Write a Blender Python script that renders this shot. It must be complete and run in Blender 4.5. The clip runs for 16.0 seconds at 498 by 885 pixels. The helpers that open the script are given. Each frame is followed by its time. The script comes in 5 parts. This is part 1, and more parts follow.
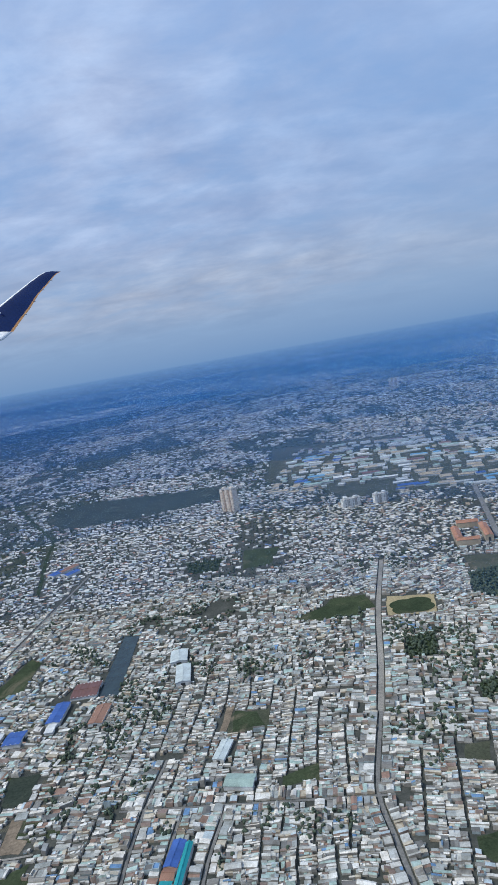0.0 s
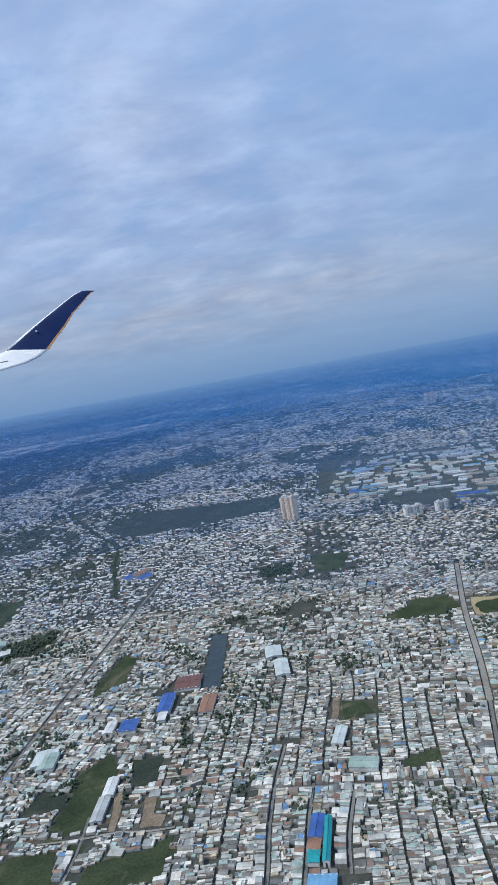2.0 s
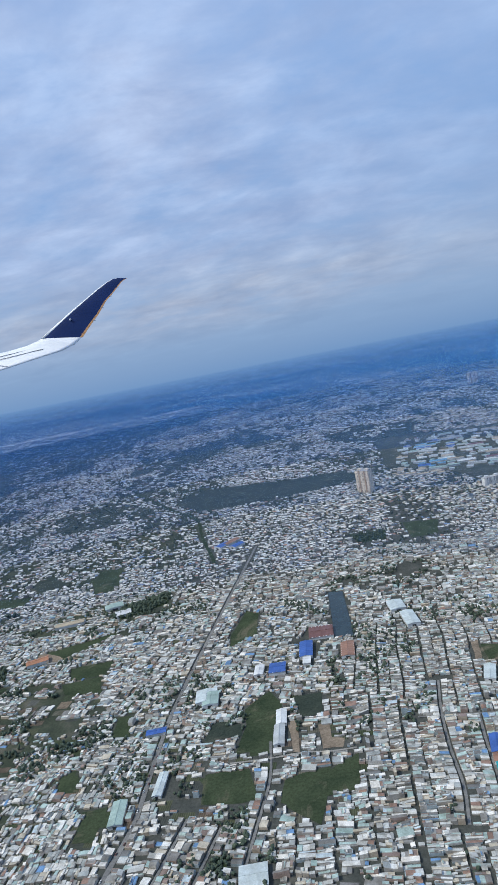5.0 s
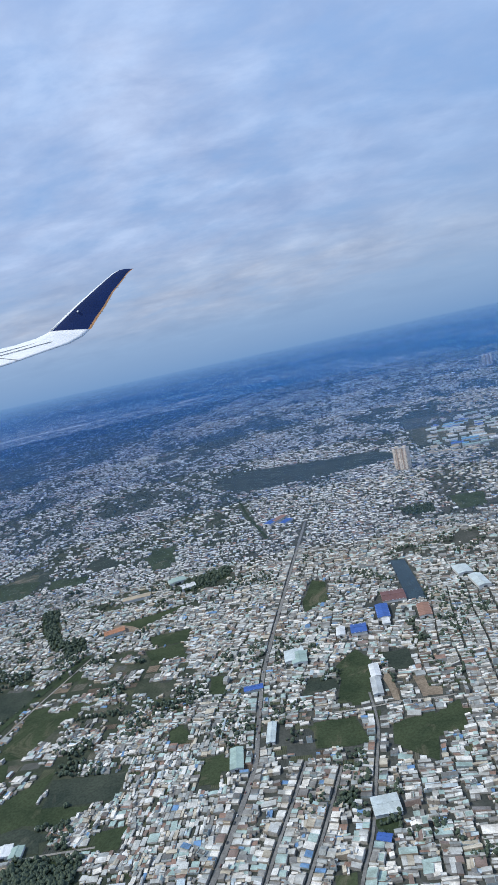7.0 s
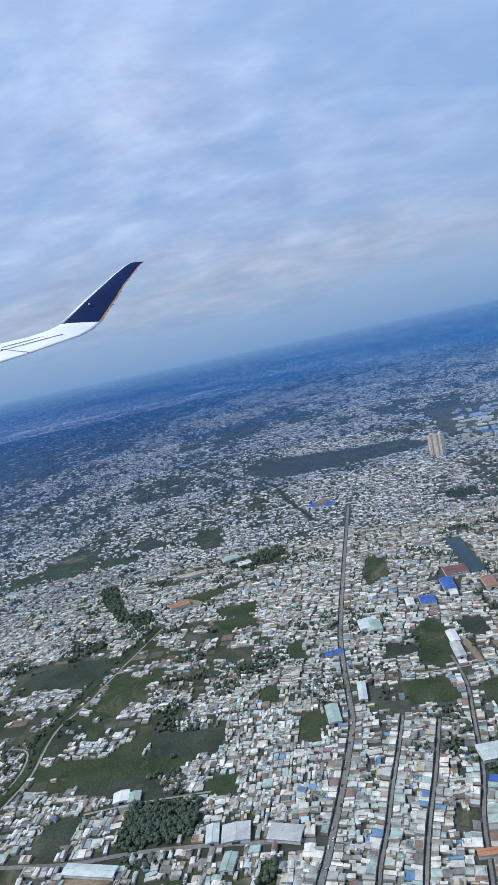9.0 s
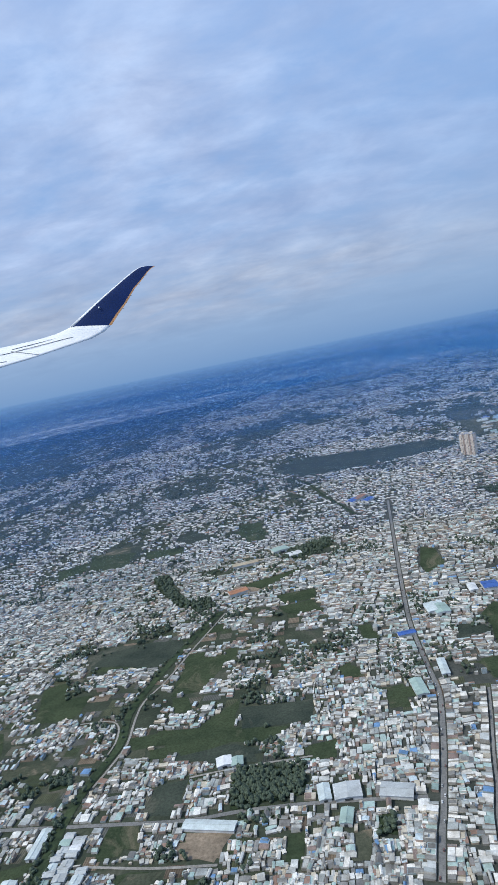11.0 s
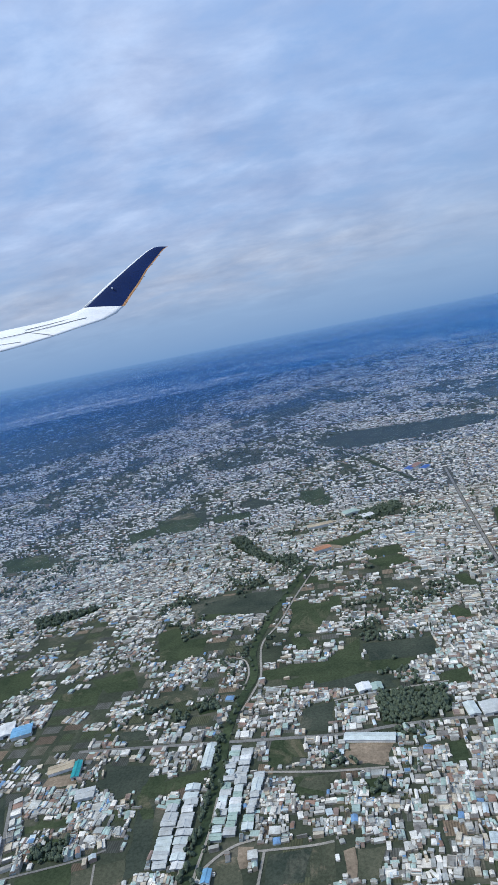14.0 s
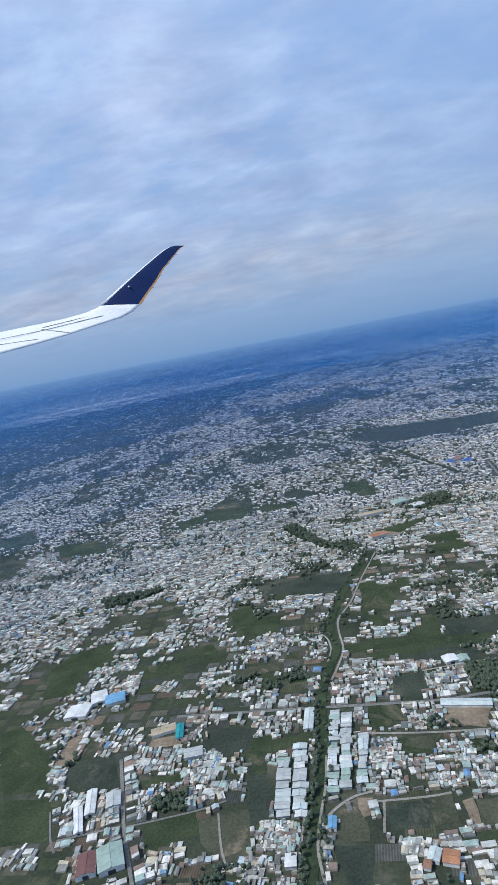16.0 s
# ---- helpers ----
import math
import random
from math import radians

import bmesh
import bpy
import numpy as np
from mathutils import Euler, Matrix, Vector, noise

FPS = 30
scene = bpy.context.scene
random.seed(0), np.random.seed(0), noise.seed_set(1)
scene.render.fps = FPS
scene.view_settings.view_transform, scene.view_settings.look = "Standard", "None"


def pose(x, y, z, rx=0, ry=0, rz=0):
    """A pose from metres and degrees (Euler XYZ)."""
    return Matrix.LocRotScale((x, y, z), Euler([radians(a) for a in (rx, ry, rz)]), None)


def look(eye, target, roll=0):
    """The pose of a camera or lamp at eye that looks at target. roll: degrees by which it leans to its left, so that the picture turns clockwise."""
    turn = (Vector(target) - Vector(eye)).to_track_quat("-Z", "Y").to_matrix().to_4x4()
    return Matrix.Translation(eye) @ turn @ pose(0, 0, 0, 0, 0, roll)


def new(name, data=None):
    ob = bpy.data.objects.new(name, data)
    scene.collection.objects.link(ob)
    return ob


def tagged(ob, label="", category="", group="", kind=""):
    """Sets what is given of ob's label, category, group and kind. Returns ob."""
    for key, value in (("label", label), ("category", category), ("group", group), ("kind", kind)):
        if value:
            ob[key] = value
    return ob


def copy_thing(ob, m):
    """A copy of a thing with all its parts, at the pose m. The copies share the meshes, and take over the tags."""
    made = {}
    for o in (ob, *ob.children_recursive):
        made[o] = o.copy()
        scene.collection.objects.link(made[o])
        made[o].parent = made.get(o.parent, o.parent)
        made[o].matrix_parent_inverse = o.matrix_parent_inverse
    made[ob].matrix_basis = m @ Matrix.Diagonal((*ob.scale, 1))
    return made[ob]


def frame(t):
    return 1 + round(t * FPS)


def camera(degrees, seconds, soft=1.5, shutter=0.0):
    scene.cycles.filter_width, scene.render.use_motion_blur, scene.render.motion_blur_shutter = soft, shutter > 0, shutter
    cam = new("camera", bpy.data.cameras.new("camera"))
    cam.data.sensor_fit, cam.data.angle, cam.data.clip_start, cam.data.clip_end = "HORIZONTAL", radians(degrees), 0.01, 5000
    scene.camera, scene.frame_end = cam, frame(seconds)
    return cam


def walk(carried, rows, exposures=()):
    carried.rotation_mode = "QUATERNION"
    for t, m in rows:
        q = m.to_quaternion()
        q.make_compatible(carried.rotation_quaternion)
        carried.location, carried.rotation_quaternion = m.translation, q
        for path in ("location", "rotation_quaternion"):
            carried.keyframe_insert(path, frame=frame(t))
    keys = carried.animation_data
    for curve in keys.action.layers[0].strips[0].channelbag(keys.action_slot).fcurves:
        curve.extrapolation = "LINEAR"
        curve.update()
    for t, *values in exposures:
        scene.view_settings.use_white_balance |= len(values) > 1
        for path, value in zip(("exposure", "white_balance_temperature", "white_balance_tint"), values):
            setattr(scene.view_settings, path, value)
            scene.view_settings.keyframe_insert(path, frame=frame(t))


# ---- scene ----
cam = camera(43.97, 16.0, soft=1.55)
# seconds, x, y, z, heading to the left of north, degrees below level, lean
ROWS = [
    (0.0, 0.00, 0.00, 260.00, 0.000, 8.057, -9.905),
    (0.5, -16.78, -6.25, 260.27, 0.313, 7.748, -10.167),
    (1.0, -33.58, -12.51, 260.54, 0.567, 7.405, -10.315),
    (1.5, -50.41, -18.78, 260.79, 1.305, 6.913, -10.167),
    (2.0, -67.28, -25.08, 261.03, 1.735, 6.114, -10.102),
    (2.5, -84.22, -31.38, 261.24, 1.877, 5.137, -10.277),
    (3.0, -101.24, -37.68, 261.43, 1.668, 4.115, -10.499),
    (3.5, -118.34, -43.96, 261.58, 1.995, 3.807, -10.700),
    (4.0, -135.54, -50.24, 261.69, 3.341, 4.578, -10.714),
    (4.2, -142.44, -52.75, 261.71, 3.492, 5.166, -10.390),
    (6.3, -215.63, -79.09, 261.44, 4.062, 7.975, -12.128),
    (6.5, -222.55, -81.58, 261.39, 4.070, 7.983, -12.138),
    (7.0, -239.79, -87.81, 261.24, 4.049, 7.806, -12.245),
    (7.5, -256.98, -94.00, 261.09, 4.020, 7.813, -12.172),
    (8.0, -274.12, -100.12, 260.92, 4.146, 7.912, -12.032),
    (8.5, -291.22, -106.22, 260.73, 4.432, 7.893, -11.998),
    (9.0, -308.30, -112.34, 260.53, 4.246, 8.189, -11.922),
    (9.2, -315.12, -114.79, 260.44, 4.328, 8.296, -11.798),
    (11.3, -386.39, -140.76, 259.53, 4.031, 7.590, -11.352),
    (11.5, -393.15, -143.23, 259.45, 4.075, 7.700, -11.391),
    (12.0, -410.01, -149.40, 259.29, 4.608, 7.995, -11.519),
    (12.5, -426.83, -155.58, 259.12, 4.585, 8.219, -11.658),
    (13.0, -443.58, -161.78, 258.96, 4.756, 8.262, -11.805),
    (13.5, -460.24, -168.00, 258.78, 4.395, 8.716, -11.638),
    (14.0, -476.79, -174.21, 258.61, 4.347, 9.062, -11.250),
    (14.5, -493.26, -180.41, 258.45, 4.601, 8.987, -10.942),
    (15.0, -509.68, -186.58, 258.31, 4.777, 8.875, -10.852),
    (15.5, -526.08, -192.74, 258.17, 5.011, 8.804, -10.818),
    (16.0, -542.47, -198.88, 258.03, 4.869, 8.871, -10.688),
]
walk(cam, [(t, pose(x, y, z, 90 - down, 0, turn) @ pose(0, 0, 0, 0, 0, lean)) for t, x, y, z, turn, down, lean in ROWS],
     exposures=((0.0, -0.05), (4.2, -0.04), (6.3, 0.05), (16.0, 0.08)))

# ---- world, sun ----
SUN_UP, SUN_TURN = radians(50), radians(-108)


def nodes_of(mat):
    mat.use_nodes = True
    nt = mat.node_tree
    nt.nodes.clear()
    return nt


def ramp(nt, fac, stops, hard=False):
    r = nt.nodes.new("ShaderNodeValToRGB")
    r.color_ramp.interpolation = "CONSTANT" if hard else "LINEAR"
    el = r.color_ramp.elements
    while len(el) < len(stops):
        el.new(0.5)
    for e, (p, c) in zip(el, stops):
        e.position, e.color = p, (*c, 1)
    nt.links.new(fac, r.inputs[0])
    return r.outputs[0]


def mix(nt, fac, a, b, blend="MIX"):
    m = nt.nodes.new("ShaderNodeMix")
    m.data_type, m.blend_type = "RGBA", blend
    for value, sock in ((fac, m.inputs[0]), (a, m.inputs[6]), (b, m.inputs[7])):
        if isinstance(value, (int, float)):
            sock.default_value = value
        elif isinstance(value, tuple):
            sock.default_value = (*value, 1)
        else:
            nt.links.new(value, sock)
    return m.outputs[2]


def noise_of(nt, vec, scale, detail=4.0, rough=0.55, warp=0.0):
    n = nt.nodes.new("ShaderNodeTexNoise")
    n.inputs["Scale"].default_value, n.inputs["Detail"].default_value = scale, detail
    n.inputs["Roughness"].default_value, n.inputs["Distortion"].default_value = rough, warp
    nt.links.new(vec, n.inputs["Vector"])
    return n.outputs[0]


def maths(nt, op, a, b=None, clamp=False):
    m = nt.nodes.new("ShaderNodeMath")
    m.operation, m.use_clamp = op, clamp
    for value, sock in ((a, m.inputs[0]), (b, m.inputs[1])):
        if value is None:
            continue
        if isinstance(value, (int, float)):
            sock.default_value = value
        else:
            nt.links.new(value, sock)
    return m.outputs[0]


def make_world():
    world = bpy.data.worlds.new("sky")
    scene.world = world
    world.use_nodes = True
    nt = world.node_tree
    nt.nodes.clear()
    sky = nt.nodes.new("ShaderNodeTexSky")
    sky.sky_type, sky.sun_disc = "NISHITA", False
    sky.sun_elevation, sky.sun_rotation = SUN_UP, SUN_TURN
    co = nt.nodes.new("ShaderNodeTexCoord").outputs["Generated"]
    xyz = nt.nodes.new("ShaderNodeSeparateXYZ")
    nt.links.new(co, xyz.inputs[0])
    up = maths(nt, "MAXIMUM", xyz.outputs[2], 0.0)
    low = maths(nt, "ADD", up, 0.24)
    flat = nt.nodes.new("ShaderNodeCombineXYZ")
    nt.links.new(maths(nt, "DIVIDE", xyz.outputs[0], low), flat.inputs[0])
    nt.links.new(maths(nt, "DIVIDE", xyz.outputs[1], low), flat.inputs[1])
    place = nt.nodes.new("ShaderNodeMapping")
    place.inputs["Rotation"].default_value = (0, 0, radians(4))
    place.inputs["Location"].default_value = (3.1, 1.7, 0)
    place.inputs["Scale"].default_value = (0.80, 1.15, 1.0)
    nt.links.new(flat.outputs[0], place.inputs[0])
    v = place.outputs[0]
    big = noise_of(nt, v, 2.0, 8.0, 0.58, 0.2)
    fine = noise_of(nt, v, 7.5, 6.0, 0.60, 0.2)
    cover = maths(nt, "ADD", maths(nt, "MULTIPLY", big, 0.72), maths(nt, "MULTIPLY", fine, 0.28))
    # clear air: deep blue at the skyline, paler above; cloud: grey to lavender white
    clear = ramp(nt, up, [(0.0, (0.150, 0.290, 0.54)), (0.02, (0.175, 0.310, 0.55)), (0.05, (0.215, 0.342, 0.57)), (0.08, (0.250, 0.372, 0.59)), (0.12, (0.260, 0.385, 0.615)), (0.3, (0.23, 0.39, 0.69)), (0.55, (0.30, 0.46, 0.78))])
    cloud = ramp(nt, up, [(0.0, (0.160, 0.290, 0.515)), (0.02, (0.178, 0.310, 0.53)), (0.05, (0.222, 0.342, 0.555)), (0.085, (0.345, 0.408, 0.56)), (0.13, (0.39, 0.455, 0.60)), (0.2, (0.395, 0.495, 0.72)), (0.6, (0.47, 0.60, 0.86))])
    amount = ramp(nt, cover, [(0.36, (0, 0, 0)), (0.48, (0.55, 0.55, 0.55)), (0.62, (1, 1, 1))])
    puff = ramp(nt, noise_of(nt, v, 4.2, 9.0, 0.58, 0.2), [(0.34, (0.73, 0.77, 0.84)), (0.50, (0.97, 0.97, 0.98)), (0.66, (1.22, 1.21, 1.17))])
    low_thin = ramp(nt, up, [(0.02, (0, 0, 0)), (0.10, (1, 1, 1))])
    east = ramp(nt, maths(nt, "ADD", xyz.outputs[0], 0.5), [(0.50, (1, 1, 1)), (0.85, (0.45, 0.45, 0.45))])
    amount = mix(nt, 1.0, amount, mix(nt, 1.0, low_thin, east, "MULTIPLY"), "MULTIPLY")
    seen = mix(nt, amount, clear, mix(nt, 1.0, cloud, puff, "MULTIPLY"))
    back = nt.nodes.new("ShaderNodeBackground")
    back.inputs[1].default_value = 1.0
    nt.links.new(seen, back.inputs[0])
    thin = nt.nodes.new("ShaderNodeBackground")
    thin.inputs[1].default_value = 0.01
    nt.links.new(sky.outputs[0], thin.inputs[0])
    both = nt.nodes.new("ShaderNodeAddShader")
    nt.links.new(back.outputs[0], both.inputs[0])
    nt.links.new(thin.outputs[0], both.inputs[1])
    out = nt.nodes.new("ShaderNodeOutputWorld")
    nt.links.new(both.outputs[0], out.inputs[0])


make_world()
sun = new("sun", bpy.data.lights.new("sun", "SUN"))
sun.data.energy, sun.data.angle, sun.data.color = 3.0, radians(2), (1.0, 0.985, 0.88)
sun.matrix_world = look((0, 0, 0), (-math.sin(SUN_TURN) * math.cos(SUN_UP), -math.cos(SUN_TURN) * math.cos(SUN_UP), -math.sin(SUN_UP)))

# ---- materials ----


def surface(name, colour, rough=0.8, metal=0.0, bump=None, spec=0.3):
    """colour(nt, place) gives the socket of the base colour; bump (scale, depth)."""
    mat = bpy.data.materials.new(name)
    nt = nodes_of(mat)
    co = nt.nodes.new("ShaderNodeNewGeometry").outputs["Position"]
    b = nt.nodes.new("ShaderNodeBsdfPrincipled")
    b.inputs["Roughness"].default_value, b.inputs["Metallic"].default_value = rough, metal
    b.inputs["Specular IOR Level"].default_value = spec
    c = colour(nt, co)
    if isinstance(c, tuple):
        b.inputs["Base Color"].default_value = (*c, 1)
    else:
        nt.links.new(c, b.inputs["Base Color"])
    if bump:
        h = noise_of(nt, co, bump[0], 3.0)
        bp = nt.nodes.new("ShaderNodeBump")
        bp.inputs["Strength"].default_value, bp.inputs["Distance"].default_value = 0.6, bump[1]
        nt.links.new(h, bp.inputs["Height"])
        nt.links.new(bp.outputs[0], b.inputs["Normal"])
    out = nt.nodes.new("ShaderNodeOutputMaterial")
    nt.links.new(b.outputs[0], out.inputs[0])
    return mat


ROOFS = [(0.0, (0.54, 0.551, 0.529)), (0.12, (0.356, 0.378, 0.367)), (0.23, (0.713, 0.707, 0.67)), (0.33, (0.259, 0.254, 0.238)), (0.41, (0.475, 0.475, 0.443)),
         (0.51, (0.778, 0.745, 0.68)), (0.60, (0.389, 0.497, 0.464)), (0.69, (0.254, 0.189, 0.162)), (0.715, (0.54, 0.486, 0.389)), (0.785, (0.173, 0.173, 0.167)), (0.835, (0.292, 0.189, 0.146)),
         (0.873, (0.151, 0.281, 0.475)), (0.892, (0.356, 0.475, 0.443)), (0.94, (0.497, 0.583, 0.626)), (0.97, (0.216, 0.205, 0.194))]
WALLS = [(0.0, (0.425, 0.401, 0.366)), (0.2, (0.543, 0.519, 0.472)), (0.38, (0.307, 0.295, 0.271)), (0.55, (0.637, 0.625, 0.59)), (0.68, (0.448, 0.378, 0.295)), (0.78, (0.378, 0.448, 0.472)), (0.90, (0.401, 0.307, 0.26))]

# far town paints: bright roofs, walls darkened as if shaded by eaves
PALE = [(0.0, (0.64, 0.64, 0.62)), (0.2, (0.44, 0.45, 0.44)), (0.32, (0.78, 0.77, 0.74)), (0.55, (0.24, 0.23, 0.22)), (0.63, (0.70, 0.66, 0.59)), (0.75, (0.46, 0.54, 0.52)), (0.83, (0.34, 0.19, 0.13)), (0.89, (0.50, 0.54, 0.58)), (0.96, (0.16, 0.24, 0.38))]
FAR_WALLS = [(0.0, (0.381, 0.37, 0.347)), (0.2, (0.56, 0.549, 0.515)), (0.36, (0.269, 0.258, 0.246)), (0.55, (0.672, 0.661, 0.627)), (0.70, (0.448, 0.381, 0.314)), (0.82, (0.358, 0.403, 0.426)), (0.92, (0.336, 0.28, 0.246))]


def varied(stops, per="Random Per Island"):
    """One of several paints for each house, streaked and weathered."""
    def colour(nt, co):
        if per == "object":
            pick = nt.nodes.new("ShaderNodeObjectInfo").outputs["Random"]
        else:
            pick = nt.nodes.new("ShaderNodeNewGeometry").outputs[per]
        base = ramp(nt, pick, stops, True)
        stain = ramp(nt, noise_of(nt, co, 0.16, 5.0, 0.65), [(0.35, (0.62, 0.60, 0.57)), (0.62, (1.05, 1.05, 1.05))])
        grain = ramp(nt, noise_of(nt, co, 1.3, 3.0, 0.6), [(0.35, (0.82, 0.81, 0.80)), (0.65, (1.06, 1.06, 1.06))])
        return mix(nt, 1.0, mix(nt, 1.0, base, stain, "MULTIPLY"), grain, "MULTIPLY")
    return colour


def mottled(dark, light, scale, fine=None):
    """Two colours in patches, with a finer grain."""
    def colour(nt, co):
        a = ramp(nt, noise_of(nt, co, scale, 5.0, 0.6, 0.3), [(0.34, dark), (0.66, light)])
        g = ramp(nt, noise_of(nt, co, fine or scale * 9, 4.0, 0.65), [(0.3, (0.66, 0.66, 0.66)), (0.7, (1.25, 1.25, 1.25))])
        return mix(nt, 1.0, a, g, "MULTIPLY")
    return colour


def meadow(dark, light, bare):
    """Grass in patches, with worn places and tufts."""
    def colour(nt, co):
        a = ramp(nt, noise_of(nt, co, 0.035, 5.0, 0.6, 0.4), [(0.32, dark), (0.68, light)])
        w = ramp(nt, noise_of(nt, co, 0.024, 6.0, 0.7, 0.8), [(0.56, (0, 0, 0)), (0.66, (1, 1, 1))])
        tuft = ramp(nt, noise_of(nt, co, 0.55, 4.0, 0.7), [(0.36, (0.72, 0.74, 0.72)), (0.60, (1.12, 1.12, 1.12))])
        return mix(nt, 1.0, mix(nt, w, a, bare), tuft, "MULTIPLY")
    return colour


def ribbed(paint, pitch=0.9):
    """Painted sheet metal with ribs and dirt."""
    def colour(nt, co):
        stain = ramp(nt, noise_of(nt, co, 0.12, 5.0, 0.65), [(0.3, (0.70, 0.69, 0.67)), (0.65, (1.06, 1.06, 1.06))])
        grain = ramp(nt, noise_of(nt, co, 1.1, 3.0, 0.6), [(0.3, (0.84, 0.84, 0.84)), (0.7, (1.08, 1.08, 1.08))])
        return mix(nt, 1.0, mix(nt, 1.0, paint, stain, "MULTIPLY"), grain, "MULTIPLY")
    return colour


def ground_colour(nt, co):
    town = ramp(nt, noise_of(nt, co, 0.05, 5.0, 0.65), [(0.3, (0.042, 0.048, 0.043)), (0.62, (0.085, 0.088, 0.078)), (0.8, (0.14, 0.132, 0.115))])
    green = ramp(nt, noise_of(nt, co, 0.03, 5.0, 0.6), [(0.3, (0.034, 0.043, 0.031)), (0.55, (0.056, 0.066, 0.046)), (0.74, (0.13, 0.12, 0.095))])
    which = ramp(nt, noise_of(nt, co, 0.0065, 5.0, 0.6, 0.3), [(0.30, (0, 0, 0)), (0.42, (1, 1, 1))])
    xyz = nt.nodes.new("ShaderNodeSeparateXYZ")
    nt.links.new(co, xyz.inputs[0])
    west = ramp(nt, maths(nt, "DIVIDE", maths(nt, "ADD", xyz.outputs[0], 1000), 1000.0), [(0.60, (1, 1, 1)), (0.70, (0, 0, 0))])
    north = ramp(nt, maths(nt, "DIVIDE", xyz.outputs[1], 2000.0), [(0.42, (0, 0, 0)), (0.55, (1, 1, 1))])
    which = maths(nt, "ADD", maths(nt, "MULTIPLY", which, north), west, True)
    grain = ramp(nt, noise_of(nt, co, 0.5, 4.0, 0.65), [(0.3, (0.7, 0.7, 0.7)), (0.7, (1.2, 1.2, 1.2))])
    return mix(nt, 1.0, mix(nt, which, town, green), grain, "MULTIPLY")


M_GROUND = surface("ground_earth", ground_colour, 0.95, spec=0.05)
M_ROOF = surface("mixed_roofing", varied(ROOFS), 0.55)
M_WALL = surface("mixed_render", varied(WALLS), 0.9, spec=0.1)
M_ROOF_FAR = surface("far_roofing", varied(PALE), 0.55)
M_WALL_FAR = surface("far_render", varied(FAR_WALLS), 0.9, spec=0.1)
M_ROOF_ONE = surface("house_roofing", varied(ROOFS, "object"), 0.55)
M_WALL_ONE = surface("house_render", varied(WALLS, "object"), 0.9)
M_ASPHALT = surface("asphalt", mottled((0.13, 0.13, 0.125), (0.21, 0.205, 0.195), 0.03, 0.7), 0.9)
M_DUST = surface("dusty_road", mottled((0.20, 0.19, 0.17), (0.30, 0.28, 0.25), 0.03, 0.7), 0.95)
FIELD_LOOK = {
    "grass": surface("meadow", meadow((0.030, 0.044, 0.025), (0.060, 0.076, 0.042), (0.11, 0.104, 0.070)), 0.95, spec=0.05),
    "marsh": surface("wet_meadow", meadow((0.031, 0.042, 0.034), (0.056, 0.067, 0.052), (0.090, 0.092, 0.072)), 0.9, spec=0.05),
    "dirt": surface("rough_grass", meadow((0.050, 0.058, 0.040), (0.096, 0.098, 0.070), (0.18, 0.15, 0.11)), 0.95, spec=0.05),
    "earth": surface("bare_earth", mottled((0.15, 0.12, 0.09), (0.27, 0.215, 0.16), 0.06, 0.5), 0.95, spec=0.05),
    "wood": surface("wood_floor", mottled((0.026, 0.040, 0.022), (0.045, 0.062, 0.032), 0.05, 0.4), 0.95, spec=0.05),
    "plaza": surface("sandy_square", mottled((0.30, 0.25, 0.15), (0.40, 0.33, 0.20), 0.05, 0.5), 0.95, spec=0.05),
    "pond": surface("pond_water", mottled((0.020, 0.035, 0.042), (0.03, 0.05, 0.055), 0.02, 0.1), 0.12),
    "canal": surface("weedy_canal", mottled((0.026, 0.040, 0.024), (0.052, 0.072, 0.038), 0.05, 0.4), 0.7, spec=0.05),
}
PLOTS = [(0.0, (0.050, 0.066, 0.034)), (0.22, (0.080, 0.088, 0.052)), (0.40, (0.115, 0.110, 0.085)), (0.54, (0.12, 0.092, 0.070)), (0.66, (0.060, 0.066, 0.060)), (0.78, (0.105, 0.108, 0.10)), (0.90, (0.20, 0.155, 0.115))]


def furrowed(nt, co):
    """Beds in rows on soil of several colours."""
    base = varied(PLOTS)(nt, co)
    w = nt.nodes.new("ShaderNodeTexWave")
    w.inputs["Scale"].default_value, w.inputs["Distortion"].default_value = 0.22, 1.2
    turn = nt.nodes.new("ShaderNodeMapping")
    turn.inputs["Rotation"].default_value = (0, 0, 0.12)
    nt.links.new(co, turn.inputs[0])
    nt.links.new(turn.outputs[0], w.inputs[0])
    return mix(nt, 1.0, base, ramp(nt, w.outputs[1], [(0.3, (0.72, 0.74, 0.72)), (0.7, (1.12, 1.12, 1.1))]), "MULTIPLY")


M_PLOT = surface("garden_soil", furrowed, 0.95)
M_LEAF = surface("leaves", lambda nt, co: mix(nt, 1.0, ramp(nt, nt.nodes.new("ShaderNodeNewGeometry").outputs["Random Per Island"], [(0.0, (0.052, 0.074, 0.054)), (0.5, (0.062, 0.085, 0.058)), (1.0, (0.074, 0.098, 0.064))]),
                                               ramp(nt, noise_of(nt, co, 1.5, 3.0), [(0.3, (0.75, 0.75, 0.75)), (0.7, (1.22, 1.22, 1.22))]), "MULTIPLY"), 0.8)
M_BARK = surface("bark", mottled((0.06, 0.045, 0.03), (0.12, 0.09, 0.06), 0.8), 0.9)
M_CREAM = surface("cream_render", mottled((0.76, 0.62, 0.46), (0.82, 0.69, 0.53), 0.05, 0.2), 0.9)
M_TAN = surface("tan_render", mottled((0.42, 0.29, 0.20), (0.48, 0.34, 0.24), 0.05, 0.2), 0.9)
M_DARK = surface("dark_glazing", mottled((0.04, 0.045, 0.05), (0.07, 0.075, 0.08), 0.2), 0.3)
